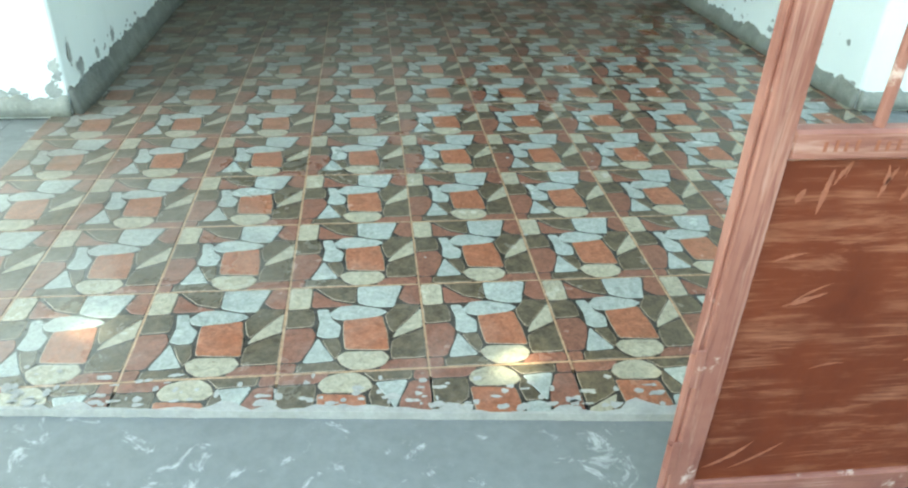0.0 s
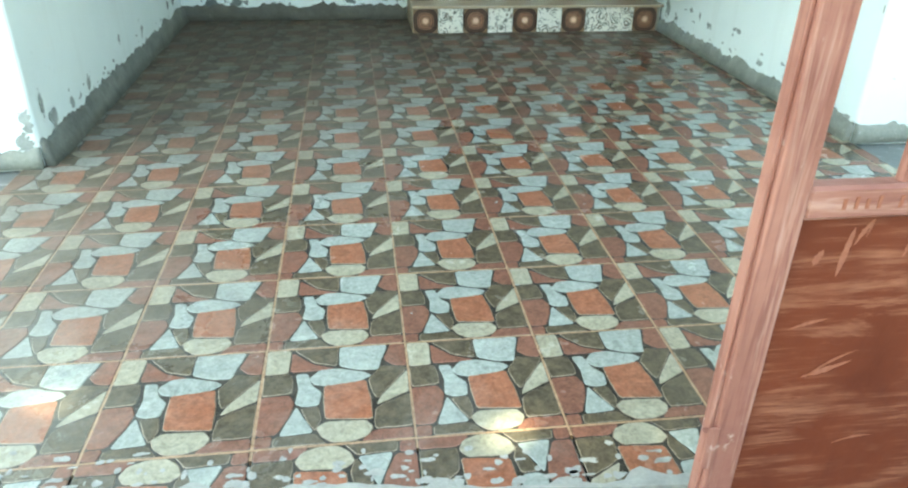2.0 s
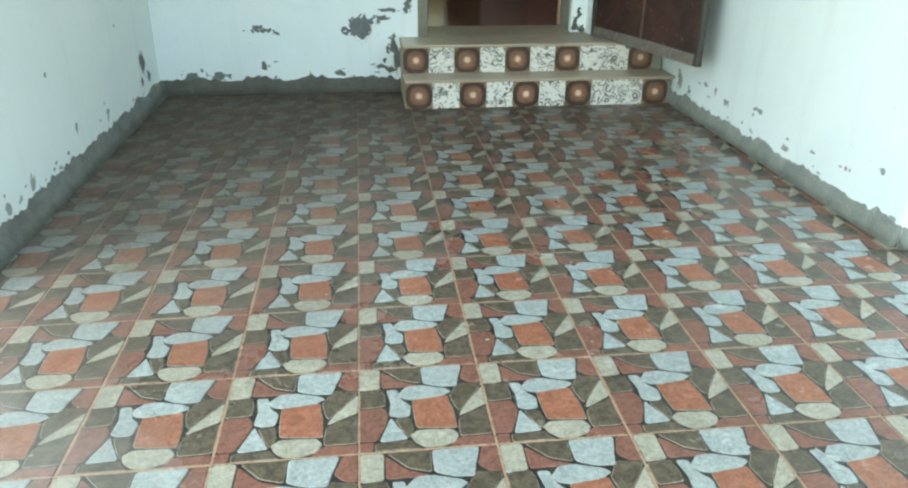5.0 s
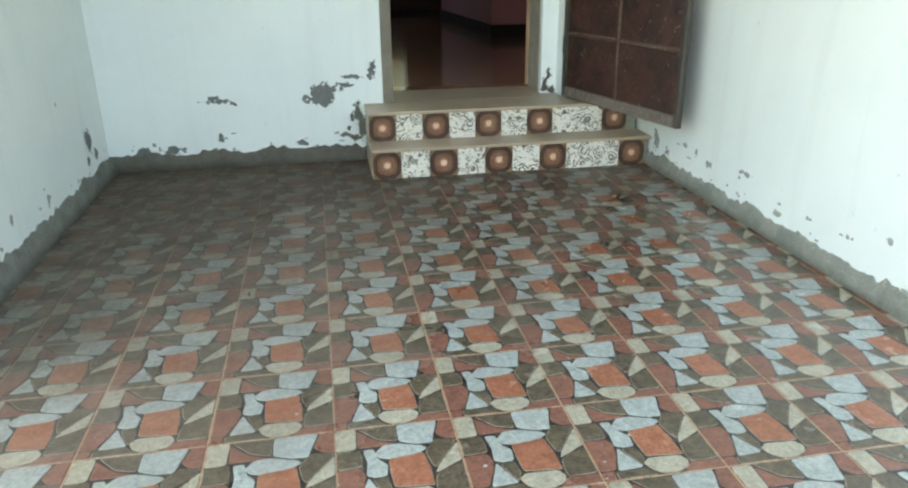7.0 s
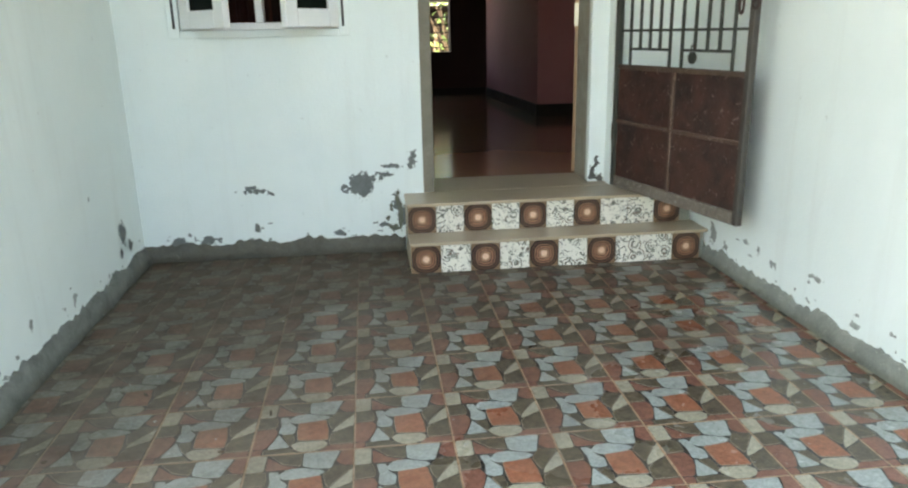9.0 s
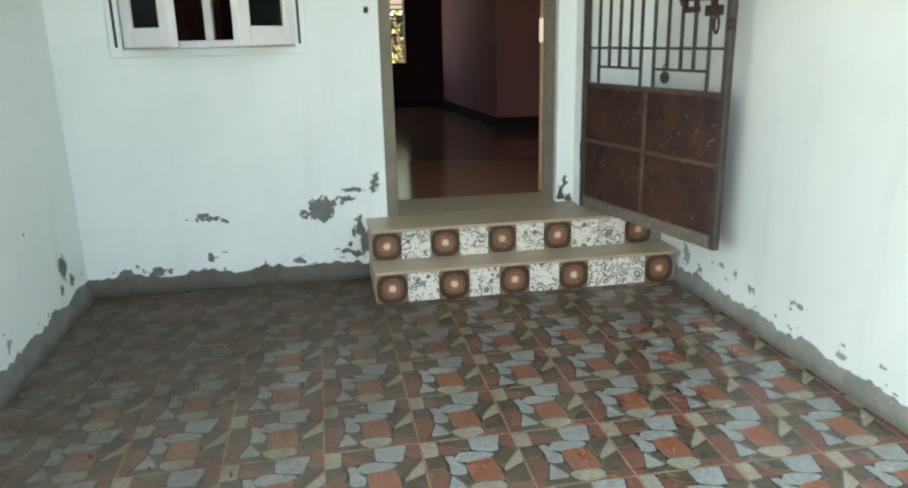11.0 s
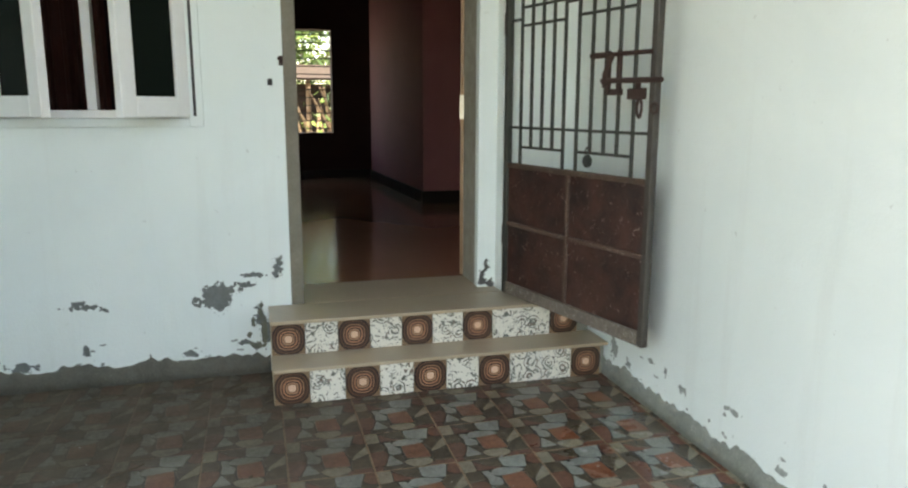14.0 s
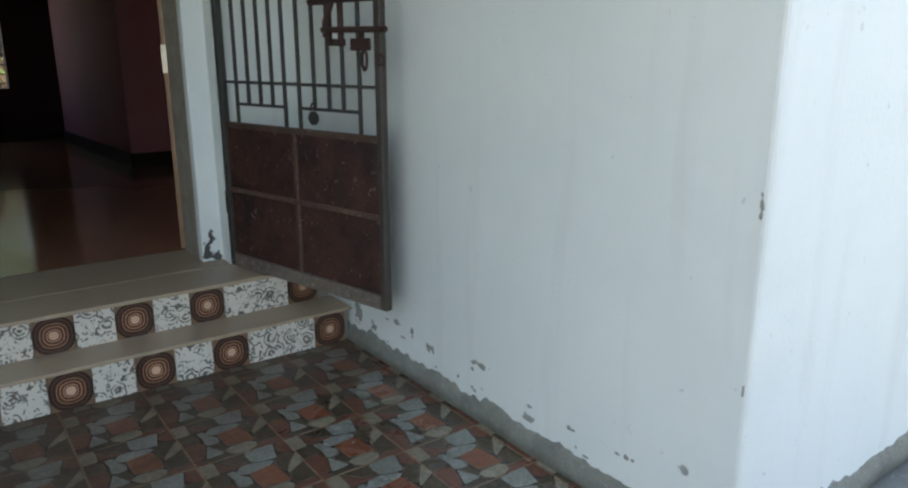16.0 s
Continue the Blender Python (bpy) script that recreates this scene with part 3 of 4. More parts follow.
# ---------------------------------------------------------------- grille gate
def grille_gate():
    hx, hy, ex, ey = 1.44, 3.55, 1.683, 2.55
    L = math.hypot(ex - hx, ey - hy)
    turn = math.degrees(math.atan2(ey - hy, ex - hx))
    g = thing("grille_gate", "brown steel grille gate with sheet lower half, swung open", "gate", (hx, hy, 0), turn)
    zb, zm, zp, zt = 0.325, 0.685, 0.975, 2.40
    fw = 0.032
    part("hinge_stile", boxed(0, fw, -0.016, 0.016, zb, zt, bevel=0.003), M_BAR, g)
    part("free_stile", boxed(L - fw, L, -0.016, 0.016, zb, zt, bevel=0.003), M_STILE, g)
    part("bottom_rail", boxed(fw, L - fw, -0.015, 0.015, zb, zb + 0.058, bevel=0.003), M_GATEDUST, g, "mud-splashed bottom rail")
    part("top_rail", boxed(fw, L - fw, -0.015, 0.015, zt - 0.03, zt, bevel=0.003), M_GATEFR, g)
    part("sheet_top_rail", boxed(fw, L - fw, -0.014, 0.014, zp - 0.012, zp + 0.012, bevel=0.003), M_GATEFR, g)
    mid = 0.50 * L
    part("sheet_panel", boxed(fw, L - fw, -0.002, 0.002, zb + 0.058, zp - 0.012), M_GATE, g, "chipped brown sheet steel panel")
    part("cross_flat", boxed(fw, L - fw, -0.012, -0.002, zm - 0.010, zm + 0.010, bevel=0.002), M_FLAT, g)
    part("cross_flat", boxed(mid - 0.011, mid + 0.011, -0.0135, -0.002, zb + 0.058, zp - 0.012, bevel=0.002), M_FLAT, g)
    def bar(u, z0, z1, r=0.0065):
        part("bar", boxed(u - r, u + r, -r, r, z0, z1, bevel=0.0015), M_BAR, g)
    def rail(u0, u1, z, r=0.006):
        part("cross_bar", boxed(u0, u1, -r * 0.9, r * 0.9, z - r, z + r, bevel=0.0015), M_BAR, g)
    z1, z2 = 1.068, 1.16
    rail(fw, L - fw, z2)
    fr = [0.122, 0.206, 0.288, 0.368, 0.447, 0.537, 0.627, 0.711, 0.79, 0.877]
    for k, q in enumerate(fr):
        lower = zp + 0.012 if k in (0, 4, 5, 9) else z1
        bar(q * L, lower, zt - 0.03)
    rail(fr[0] * L, fr[4] * L, z1)
    rail(fr[5] * L, fr[9] * L, z1)
    for z in (1.63, 1.712):
        rail(fr[0] * L, fr[4] * L, z)
    rail(fr[5] * L, fr[9] * L, 1.638)
    rail(fw, fr[0] * L, 1.66)
    rail(fr[4] * L, fr[5] * L, 1.70)
    rail(fr[9] * L, L - fw, 1.70)
    rail(fw, L - fw, 2.05)
    # sliding bolts and hasp
    zl = 1.462
    bm = bmesh.new()
    rod(bm, (0.665, -0.022, zl), (0.76, -0.022, zl), 0.012)
    rod(bm, (0.76, -0.022, zl), (L - 0.02, -0.022, zl), 0.009)
    part("bolt_rod", bm, M_BOLT, g, "rusty sliding bolt rod")
    bm = bmesh.new()
    box(bm, 0.755, 0.775, -0.026, -0.008, 1.31, 1.478, bevel=0.003)
    box(bm, 0.82, 0.84, -0.026, -0.008, 1.31, 1.478, bevel=0.003)
    box(bm, 0.75, 0.845, -0.014, -0.006, 1.305, 1.33, bevel=0.002)
    bracket = part("bolt_bracket", bm, M_BOLT, g, "rusty bolt bracket")
    bm = bmesh.new()
    rod(bm, (0.745, -0.03, 1.362), (L + 0.045, -0.03, 1.358), 0.011)
    part("bolt_rod", bm, M_BOLT, g)
    bm = bmesh.new()
    rod(bm, (0.80, -0.03, 1.455), (0.765, -0.036, 1.385), 0.010)
    rod(bm, (0.765, -0.036, 1.385), (0.765, -0.036, 1.335), 0.009)
    part("bolt_handle", bm, M_BOLT, bracket)
    hasp = part("hasp", boxed(0.885, 0.985, -0.026, -0.012, 1.288, 1.33, bevel=0.004), M_BOLT, g, "rusty hasp")
    part("hasp_arm", boxed(0.93, 0.95, -0.024, -0.012, 1.33, 1.36, bevel=0.002), M_BOLT, hasp)
    for u, hh, ww in ((0.965, 0.036, 0.012), (1.045, 0.018, 0.018)):
        bm = bmesh.new()
        n = 14
        pts = [Vector((u + ww * math.cos(2 * math.pi * k / n), -0.03, 1.256 + hh * math.sin(2 * math.pi * k / n))) for k in range(n)]
        for k in range(n):
            rod(bm, pts[k], pts[(k + 1) % n], 0.0055, 6)
        part("staple_ring", bm, M_BOLT, hasp)
    for z in (0.62, 1.65):
        bm = bmesh.new()
        rod(bm, (-0.008, 0, z - 0.05), (-0.008, 0, z + 0.05), 0.012)
        part("hinge", bm, M_BOLT, g)
    return g, L, turn, hx, hy

gate, GL, GT, GX, GY = grille_gate()

def padlock(u, z):
    p = thing("padlock", "small round dark padlock hung on a grille bar", "padlock")
    p.matrix_world = gate.matrix_world @ pose(u * GL, -0.016, z)
    bm = bmesh.new()
    rod(bm, (0, -0.009, 0), (0, 0.007, 0), 0.027, 20)
    bmesh.ops.bevel(bm, geom=[e for e in bm.edges if len(e.link_faces) == 2 and any(len(f.verts) > 8 for f in e.link_faces)], offset=0.004, segments=2, affect="EDGES")
    part("body", bm, M_BAR, p)
    bm = bmesh.new()
    n = 8
    pts = [Vector((0.016 * math.cos(math.pi * k / n), 0, 0.028 + 0.030 * math.sin(math.pi * k / n))) for k in range(n + 1)]
    for a, b in zip(pts, pts[1:]):
        rod(bm, a, b, 0.0035, 6)
    part("shackle", bm, M_BOLT, p)
    return p

padlock(0.635, 1.035)

# ---------------------------------------------------------------- red entrance gate
def red_gate():
    x0, x1, y = 0.345, 1.50, -0.68
    g = thing("entrance_gate", "faded red steel entrance gate leaf, scuffed, standing open", "gate", (x0 + 0.005, y, 0), 0)
    W = x1 - x0
    zb, zr0, zr1, zt = 0.015, 0.632, 0.672, 1.75
    part("free_stile", boxed(0, 0.042, -0.014, 0.014, zb, zt, bevel=0.003, seg=2), M_REDFR, g, "faded pinkish red stile with paint scrapes")
    part("stile_lip", boxed(-0.005, 0.0, -0.006, 0.013, zb, zt, bevel=0.001), M_REDFR, g)
    part("hinge_stile", boxed(W - 0.06, W, -0.025, 0.025, zb, zt, bevel=0.004), M_REDFR, g)
    part("bottom_rail", boxed(0.042, W - 0.06, -0.013, 0.013, zb, zb + 0.05, bevel=0.004), M_REDRAIL, g)
    part("middle_rail", boxed(0.042, W - 0.06, -0.013, 0.013, zr0, zr1, bevel=0.004), M_REDRAIL, g)
    part("top_rail", boxed(0.042, W - 0.06, -0.013, 0.013, zt - 0.05, zt, bevel=0.004), M_REDRAIL, g)
    panel = part("sheet_panel", boxed(0.042, W - 0.06, -0.004, 0.004, zb + 0.05, zr0), M_RED, g, "red oxide sheet panel with pale scratches")
    # long curved scratches and scrapes in the paint of the panel
    rng = random.Random(77)
    for k in range(30):
        bm = bmesh.new()
        if k < 14:
            u0, z0, ang, ln, wd = rng.uniform(0.05, 0.7), rng.uniform(0.08, 0.5), rng.gauss(22, 12), rng.uniform(0.03, 0.11), rng.uniform(0.001, 0.005)
        else:
            u0, z0, ang, ln, wd = rng.uniform(0.06, 0.6), rng.uniform(0.54, 0.61), rng.gauss(70, 12), rng.uniform(0.02, 0.09), rng.uniform(0.002, 0.007)
        bend = rng.uniform(-45, 45)
        prev, p, a = None, Vector((u0, z0)), radians(ang)
        n = 12
        for s in range(n + 1):
            w = wd * math.sin(math.pi * (s + 0.3) / (n + 0.6)) * rng.uniform(0.5, 1.2)
            nrm = Vector((-math.sin(a), math.cos(a)))
            q = [p + nrm * w, p - nrm * w]
            if all(0.045 < v.x < W - 0.07 and zb + 0.055 < v.y < zr0 - 0.004 for v in q):
                cur = [bm.verts.new((v.x, -0.0046, v.y)) for v in q]
                if prev:
                    bm.faces.new((prev[0], cur[0], cur[1], prev[1]))
                prev = cur
            else:
                prev = None
            p = p + Vector((math.cos(a), math.sin(a))) * (ln / n)
            a += radians(bend) / n
        if len(bm.faces):
            part("paint_scratch", bm, M_SCRATCH, panel, "pale scratch in the red paint")
        else:
            bm.free()
    # faint painted characters on the middle rail, too worn to read
    for u, h in ((0.085, 0.013), (0.099, 0.015), (0.112, 0.012), (0.126, 0.015), (0.152, 0.014), (0.166, 0.012), (0.180, 0.015)):
        part("faded_marking", boxed(u - 0.0022, u + 0.0022, -0.0138, -0.0128, zr0 + 0.013, zr0 + 0.013 + h), M_SCRATCH, g, "faded marking on the rail")
    u = 0.155
    while u < W - 0.1:
        bm = bmesh.new()
        rod(bm, (u, 0, zr1), (u, 0, zt - 0.05), 0.0075, 10)
        part("bar", bm, M_REDFR, g)
        u += 0.12
    for z in (0.31, 0.13):
        bm = bmesh.new()
        rod(bm, (-0.010, -0.008, z - 0.025), (-0.010, -0.008, z + 0.025), 0.006)
        box(bm, -0.012, 0.004, -0.0165, -0.0135, z - 0.035, z + 0.035, bevel=0.001)
        part("latch_eye", bm, M_REDFR, g, "painted latch eye")
    return g

red_gate()
tagged(link_mesh("gate_post", boxed(1.56, 1.86, -0.95, -0.62, -0.15, 1.9, bevel=0.01), M_WALL), "white masonry gate post", "post", kind="structure")

# ---------------------------------------------------------------- porch window
def porch_window():
    w = thing("window_1", "white casement window with two sashes ajar and dark glass", "window", kind="structure")
    ft = 0.045
    x0, x1, z0, z1 = W_L, W_R, W_Z0, W_Z1
    yo = BY
    # raised plaster surround
    for nm, a in (("surround", (x0 - 0.055, x0, z0 - 0.038, z1 + 0.04)), ("surround", (x1, x1 + 0.06, z0 - 0.038, z1 + 0.04)), ("surround", (x0, x1, z0 - 0.038, z0)), ("surround", (x0, x1, z1, z1 + 0.04))):
        part(nm, boxed(a[0], a[1], yo - 0.016, yo + 0.002, a[2], a[3], bevel=0.003), M_WALL, w)
    f = part("window_frame", boxed(x0, x0 + ft, yo + 0.01, yo + 0.08, z0, z1, bevel=0.003), M_UPVC, w)
    part("frame_stile", boxed(x1 - ft, x1, yo + 0.01, yo + 0.08, z0, z1, bevel=0.003), M_UPVC, w)
    part("frame_sill", boxed(x0 + ft, x1 - ft, yo + 0.01, yo + 0.08, z0, z0 + 0.035, bevel=0.003), M_UPVC, w)
    part("frame_head", boxed(x0 + ft, x1 - ft, yo + 0.01, yo + 0.08, z1 - 0.035, z1, bevel=0.003), M_UPVC, w)
    # black strips stand in for the dark gaps at the hinge sides
    for ga in (x0 - 0.031, x1 + 0.018):
        part("gap_strip", boxed(ga, ga + 0.013, yo - 0.0185, yo - 0.0155, z0 + 0.01, z1), M_BLACKPL, w, "black strip standing in for the dark gap")
    xm = (x0 + x1) / 2
    part("mullion", boxed(xm - 0.020, xm + 0.020, yo + 0.012, yo + 0.078, z0 + 0.035, z1 - 0.035, bevel=0.003), M_UPVC, w)
    sw = 0.35
    for side, hx, ang in ((1, x0 + 0.040, -44), (-1, x1 - 0.022, 47)):
        s = new("sash")
        s.parent = w
        s.matrix_local = pose(hx, yo + 0.005, 0, 0, 0, ang)
        def sb(a, b, c, d):
            bmx = bmesh.new()
            u0, u1 = sorted((side * a, side * b))
            return box(bmx, u0, u1, -0.04, 0.0, c, d, bevel=0.003)
        zz0, zz1, st = z0 + 0.008, z1 - 0.012, 0.074
        part("sash_stile", sb(0, st * 0.9, zz0, zz1), M_UPVC, s)
        part("sash_stile", sb(sw - st, sw, zz0, zz1), M_UPVC, s)
        part("sash_rail", sb(st * 0.9, sw - st, zz0, zz0 + 0.085), M_UPVC, s)
        part("sash_rail", sb(st * 0.9, sw - st, zz1 - 0.085, zz1), M_UPVC, s)
        bmx = bmesh.new()
        u0, u1 = sorted((side * st * 0.9, side * (sw - st)))
        box(bmx, u0, u1, -0.024, -0.018, zz0 + 0.085, zz1 - 0.085)
        part("pane", bmx, M_GLASS, s, "dark reflective glass pane")
    return w

porch_window()
# curtain behind the porch window
def curtain():
    bm = bmesh.new()
    n = 60
    prev = None
    for k in range(n + 1):
        x = W_L - 0.1 + (0.5 * (W_R - W_L) + 0.13) * k / n
        y = BY + T + 0.07 + 0.018 * math.sin(k * 1.05) + 0.006 * math.sin(k * 2.7)
        cur = [bm.verts.new((x, y, 0.95)), bm.verts.new((x, y + 0.004, 2.5))]
        if prev:
            bm.faces.new((prev[0], cur[0], cur[1], prev[1]))
        prev = cur
    bmesh.ops.solidify(bm, geom=bm.faces[:], thickness=0.003)
    return tagged(link_mesh("curtain", bm, M_CURTAIN), "dark red-brown curtain hanging behind the window", "curtain")

curtain()

# bell push and the small hook beside the door
bp = thing("bell_push", "small black bell push on the wall", "bell push", (0.312, BY, 1.365))
part("base", boxed(-0.011, 0.011, -0.008, 0.0, -0.015, 0.015, bevel=0.004, seg=2), M_BLACKPL, bp)
part("button", boxed(-0.006, 0.006, -0.012, -0.008, -0.007, 0.007, bevel=0.002, seg=2), M_BLACKPL, bp)
hk = thing("door_hook", "small dark iron hook fixed at the door frame", "hook", (0.368, BY, 1.46))
part("plate", boxed(-0.014, 0.006, -0.006, 0.0, -0.022, 0.022, bevel=0.003), M_BOLT, hk)
bm = bmesh.new()
rod(bm, (-0.004, -0.004, 0.0), (-0.016, -0.03, 0.008), 0.006)
part("pin", bm, M_BOLT, hk)

# ---------------------------------------------------------------- flaked paint on the walls
def flakes(name, parent, spec, axis, off, m, label):
    for k, (u, z, w, h) in enumerate(spec):
        bm = bmesh.new()
        lift = (0.0005 if parent is wall_west and axis == "x" else -0.0005) * (k % 6)
        blotch(bm, u, z, w, h, axis, off + lift, 100 + k * 7 + len(name), 0.45)
        part(name, bm, m, parent, label)

flakes("peeled_patch", wall_north, [(0.04, 0.375, 0.17, 0.14), (-0.02, 0.36, 0.12, 0.05), (0.09, 0.41, 0.10, 0.035), (0.20, 0.475, 0.12, 0.025), (0.305, 0.505, 0.06, 0.13), (0.16, 0.43, 0.10, 0.03),
       (-0.54, 0.365, 0.17, 0.025), (-0.56, 0.385, 0.07, 0.03), (-0.45, 0.35, 0.05, 0.02), (-0.54, 0.16, 0.035, 0.05), (0.22, 0.27, 0.05, 0.10), (0.25, 0.20, 0.06, 0.14), (0.15, 0.15, 0.05, 0.03),
       (-0.95, 0.10, 0.10, 0.06), (-0.80, 0.105, 0.12, 0.05), (-0.1, 0.11, 0.08, 0.04), (1.48, 0.42, 0.05, 0.10), (1.465, 0.37, 0.04, 0.06)],
       "y", BY - 0.002, M_PEEL, "grey plaster where the paint has peeled")
flakes("damp_spot", wall_west, [(2.6, 0.15, 0.04, 0.06), (2.2, 0.19, 0.03, 0.05), (1.7, 0.13, 0.05, 0.06), (1.3, 0.12, 0.07, 0.10), (1.22, 0.20, 0.03, 0.10), (2.0, 0.45, 0.02, 0.03), (2.9, 0.5, 0.015, 0.02), (1.5, 0.12, 0.05, 0.05)],
       "x", LX + 0.002, M_FLAKE, "damp grey patch")
flakes("damp_spot", wall_west, [(3.26, 0.235, 0.11, 0.13), (3.34, 0.16, 0.06, 0.12), (3.20, 0.16, 0.05, 0.05)], "x", LX + 0.003, M_PEEL, "dark damp patch near the wall corner")
flakes("peeled_patch", wall_east, [(2.16, 0.205, 0.11, 0.025), (2.48, 0.165, 0.07, 0.035), (2.60, 0.19, 0.04, 0.04), (2.72, 0.195, 0.05, 0.03), (2.9, 0.12, 0.07, 0.06), (1.9, 0.11, 0.06, 0.03), (3.05, 0.15, 0.06, 0.10), (1.157, 0.95, 0.01, 0.07), (1.155, 0.5, 0.008, 0.04), (1.30, 0.22, 0.03, 0.03)],
       "x", RX - 0.002, M_FLAKE, "grey plaster where the paint has peeled")

def base_chips(parent, axis, a, b, off, m, seed, count):
    """Many small chips of lost paint just above the skirting."""
    rng = random.Random(seed)
    bm = bmesh.new()
    for k in range(count):
        u, z = rng.uniform(a, b), 0.085 + abs(rng.gauss(0, 0.045))
        blotch(bm, u, z, rng.uniform(0.008, 0.035), rng.uniform(0.006, 0.02), axis, off, seed + k * 3, cell=0.0025)
    part("paint_chips", bm, m, parent, "small chips of lost paint")

flakes("mould_patch", wall_west, [(-1.20, 0.09, 0.09, 0.07), (-1.175, 0.16, 0.04, 0.10), (-1.36, 0.08, 0.14, 0.04)], "y", FY - 0.002, M_FLAKE, "grey mould at the foot of the wall corner")
flakes("mould_patch", wall_north, [(0.240, 0.20, 0.035, 0.17), (0.20, 0.135, 0.06, 0.05), (0.225, 0.30, 0.025, 0.08), (0.17, 0.19, 0.03, 0.03), (0.19, 0.25, 0.02, 0.05)], "y", BY - 0.006, M_MOSS, "dark green damp patch beside the steps")
flakes("mould_patch", wall_north, [(D_R - 0.07, 0.375, 0.055, 0.12), (D_R - 0.05, 0.44, 0.03, 0.07), (D_R - 0.03, 0.345, 0.06, 0.05)], "y", BY + 0.098, M_MOULD, "dark mould at the foot of the door reveal")
base_chips(wall_north, "y", LX + 0.05, 0.25, BY - 0.0015, M_FLAKE, 40, 22)
base_chips(wall_west, "x", FY + 0.05, BY - 0.05, LX + 0.0015, M_FLAKE, 60, 26)
base_chips(wall_east, "x", FY + 0.05, 3.1, RX - 0.0015, M_FLAKE, 80, 20)

# ---------------------------------------------------------------- far window grille and garden beyond
gr = thing("window_grille", "iron grille in the far room window", "grille")
for k in range(13):
    z = IW[2] + 0.05 + k * 0.1
    part("cross_bar", boxed(IW[0], IW[1], IY + 0.10, IY + 0.114, z, z + 0.014), M_BAR, gr)
part("bar", boxed(0.66, 0.69, IY + 0.09, IY + 0.125, IW[2], IW[3]), M_BAR, gr)

def leafy(name, label, at, sx, sy, z0, z1, count, seed, twigs):
    """A bush: crooked branches and a crown of many separate leaves."""
    t = thing(name, label, "bush", at)
    rng = random.Random(seed)
    bm = bmesh.new()
    for k in range(twigs):
        a = Vector((rng.uniform(-0.4, 0.4) * sx, rng.uniform(-0.3, 0.3) * sy, 0.0))
        c = Vector((rng.uniform(-1, 1) * sx, rng.uniform(-1, 1) * sy, rng.uniform(z0, z1)))
        m = (a + c) / 2 + Vector((rng.uniform(-0.15, 0.15), rng.uniform(-0.15, 0.15), 0.1))
        r = rng.uniform(0.012, 0.03)
        rod(bm, a, m, r, 6)
        rod(bm, m, c, r * 0.7, 6)
    part("branchwork", bm, M_TWIG, t)
    verts, faces = [], []
    for k in range(count):
        c = Vector((rng.gauss(0, 0.55) * sx, rng.gauss(0, 0.55) * sy, (z0 + z1) / 2 + rng.gauss(0, 0.3) * (z1 - z0)))
        if c.z < 0.05 or noise.noise(c * 2.2) < -0.18:
            continue
        u = Vector((rng.uniform(-1, 1), rng.uniform(-1, 1), rng.uniform(-1, 1))).normalized()
        w = u.orthogonal().normalized()
        ll, ww = rng.uniform(0.05, 0.11), rng.uniform(0.02, 0.04)
        n = len(verts)
        verts += [c - u * ll, c + w * ww, c + u * ll, c - w * ww]
        faces.append((n, n + 1, n + 2, n + 3))
    me = bpy.data.meshes.new("crown")
    me.from_pydata(verts, [], faces)
    me.materials.append(M_LEAF)
    cr = new("crown", me)
    cr.parent = t


leafy("garden_bush", "tall green bush beyond the shed", (1.0, 14.8, -0.17), 2.4, 0.7, 1.7, 4.3, 9000, 5, 18)
leafy("garden_bush", "dense dark green trees behind the garden", (0.6, 17.6, -0.17), 4.0, 1.2, 1.2, 6.0, 15000, 15, 24)
leafy("garden_bush", "low plants and dry branches behind the house", (1.3, 11.6, -0.17), 1.0, 0.4, 0.5, 1.7, 190, 6, 64)


def shed():
    """The lean-to seen through the far window."""
    s = thing("garden_shed", "dark slatted lean-to shed with terracotta roof", "shed", (0.4, 12.9, -0.17))
    for px in (-1.8, 0.75, 2.6):
        bm = bmesh.new()
        rod(bm, (px, 0, 0), (px, 0, 1.85), 0.04, 8)
        part("post", bm, M_TWIG, s)
    for k in range(15):
        part("slat", boxed(-1.8, 2.6, 0.05, 0.075, 0.10 + k * 0.115, 0.17 + k * 0.115), M_SLAT, s)
    part("back_panel", boxed(-1.8, 2.6, 0.6, 0.63, 0, 1.8), M_SLAT, s)
    bm = boxed(-2.0, 2.8, -0.25, 0.85, -0.02, 0.02)
    bmesh.ops.rotate(bm, cent=(0, 0, 0), matrix=Matrix.Rotation(radians(14), 3, "X"), verts=bm.verts)
    bmesh.ops.translate(bm, vec=(0, 0, 1.92), verts=bm.verts)
    part("roof", bm, M_ROOFT, s, "terracotta roof sheet")


shed()


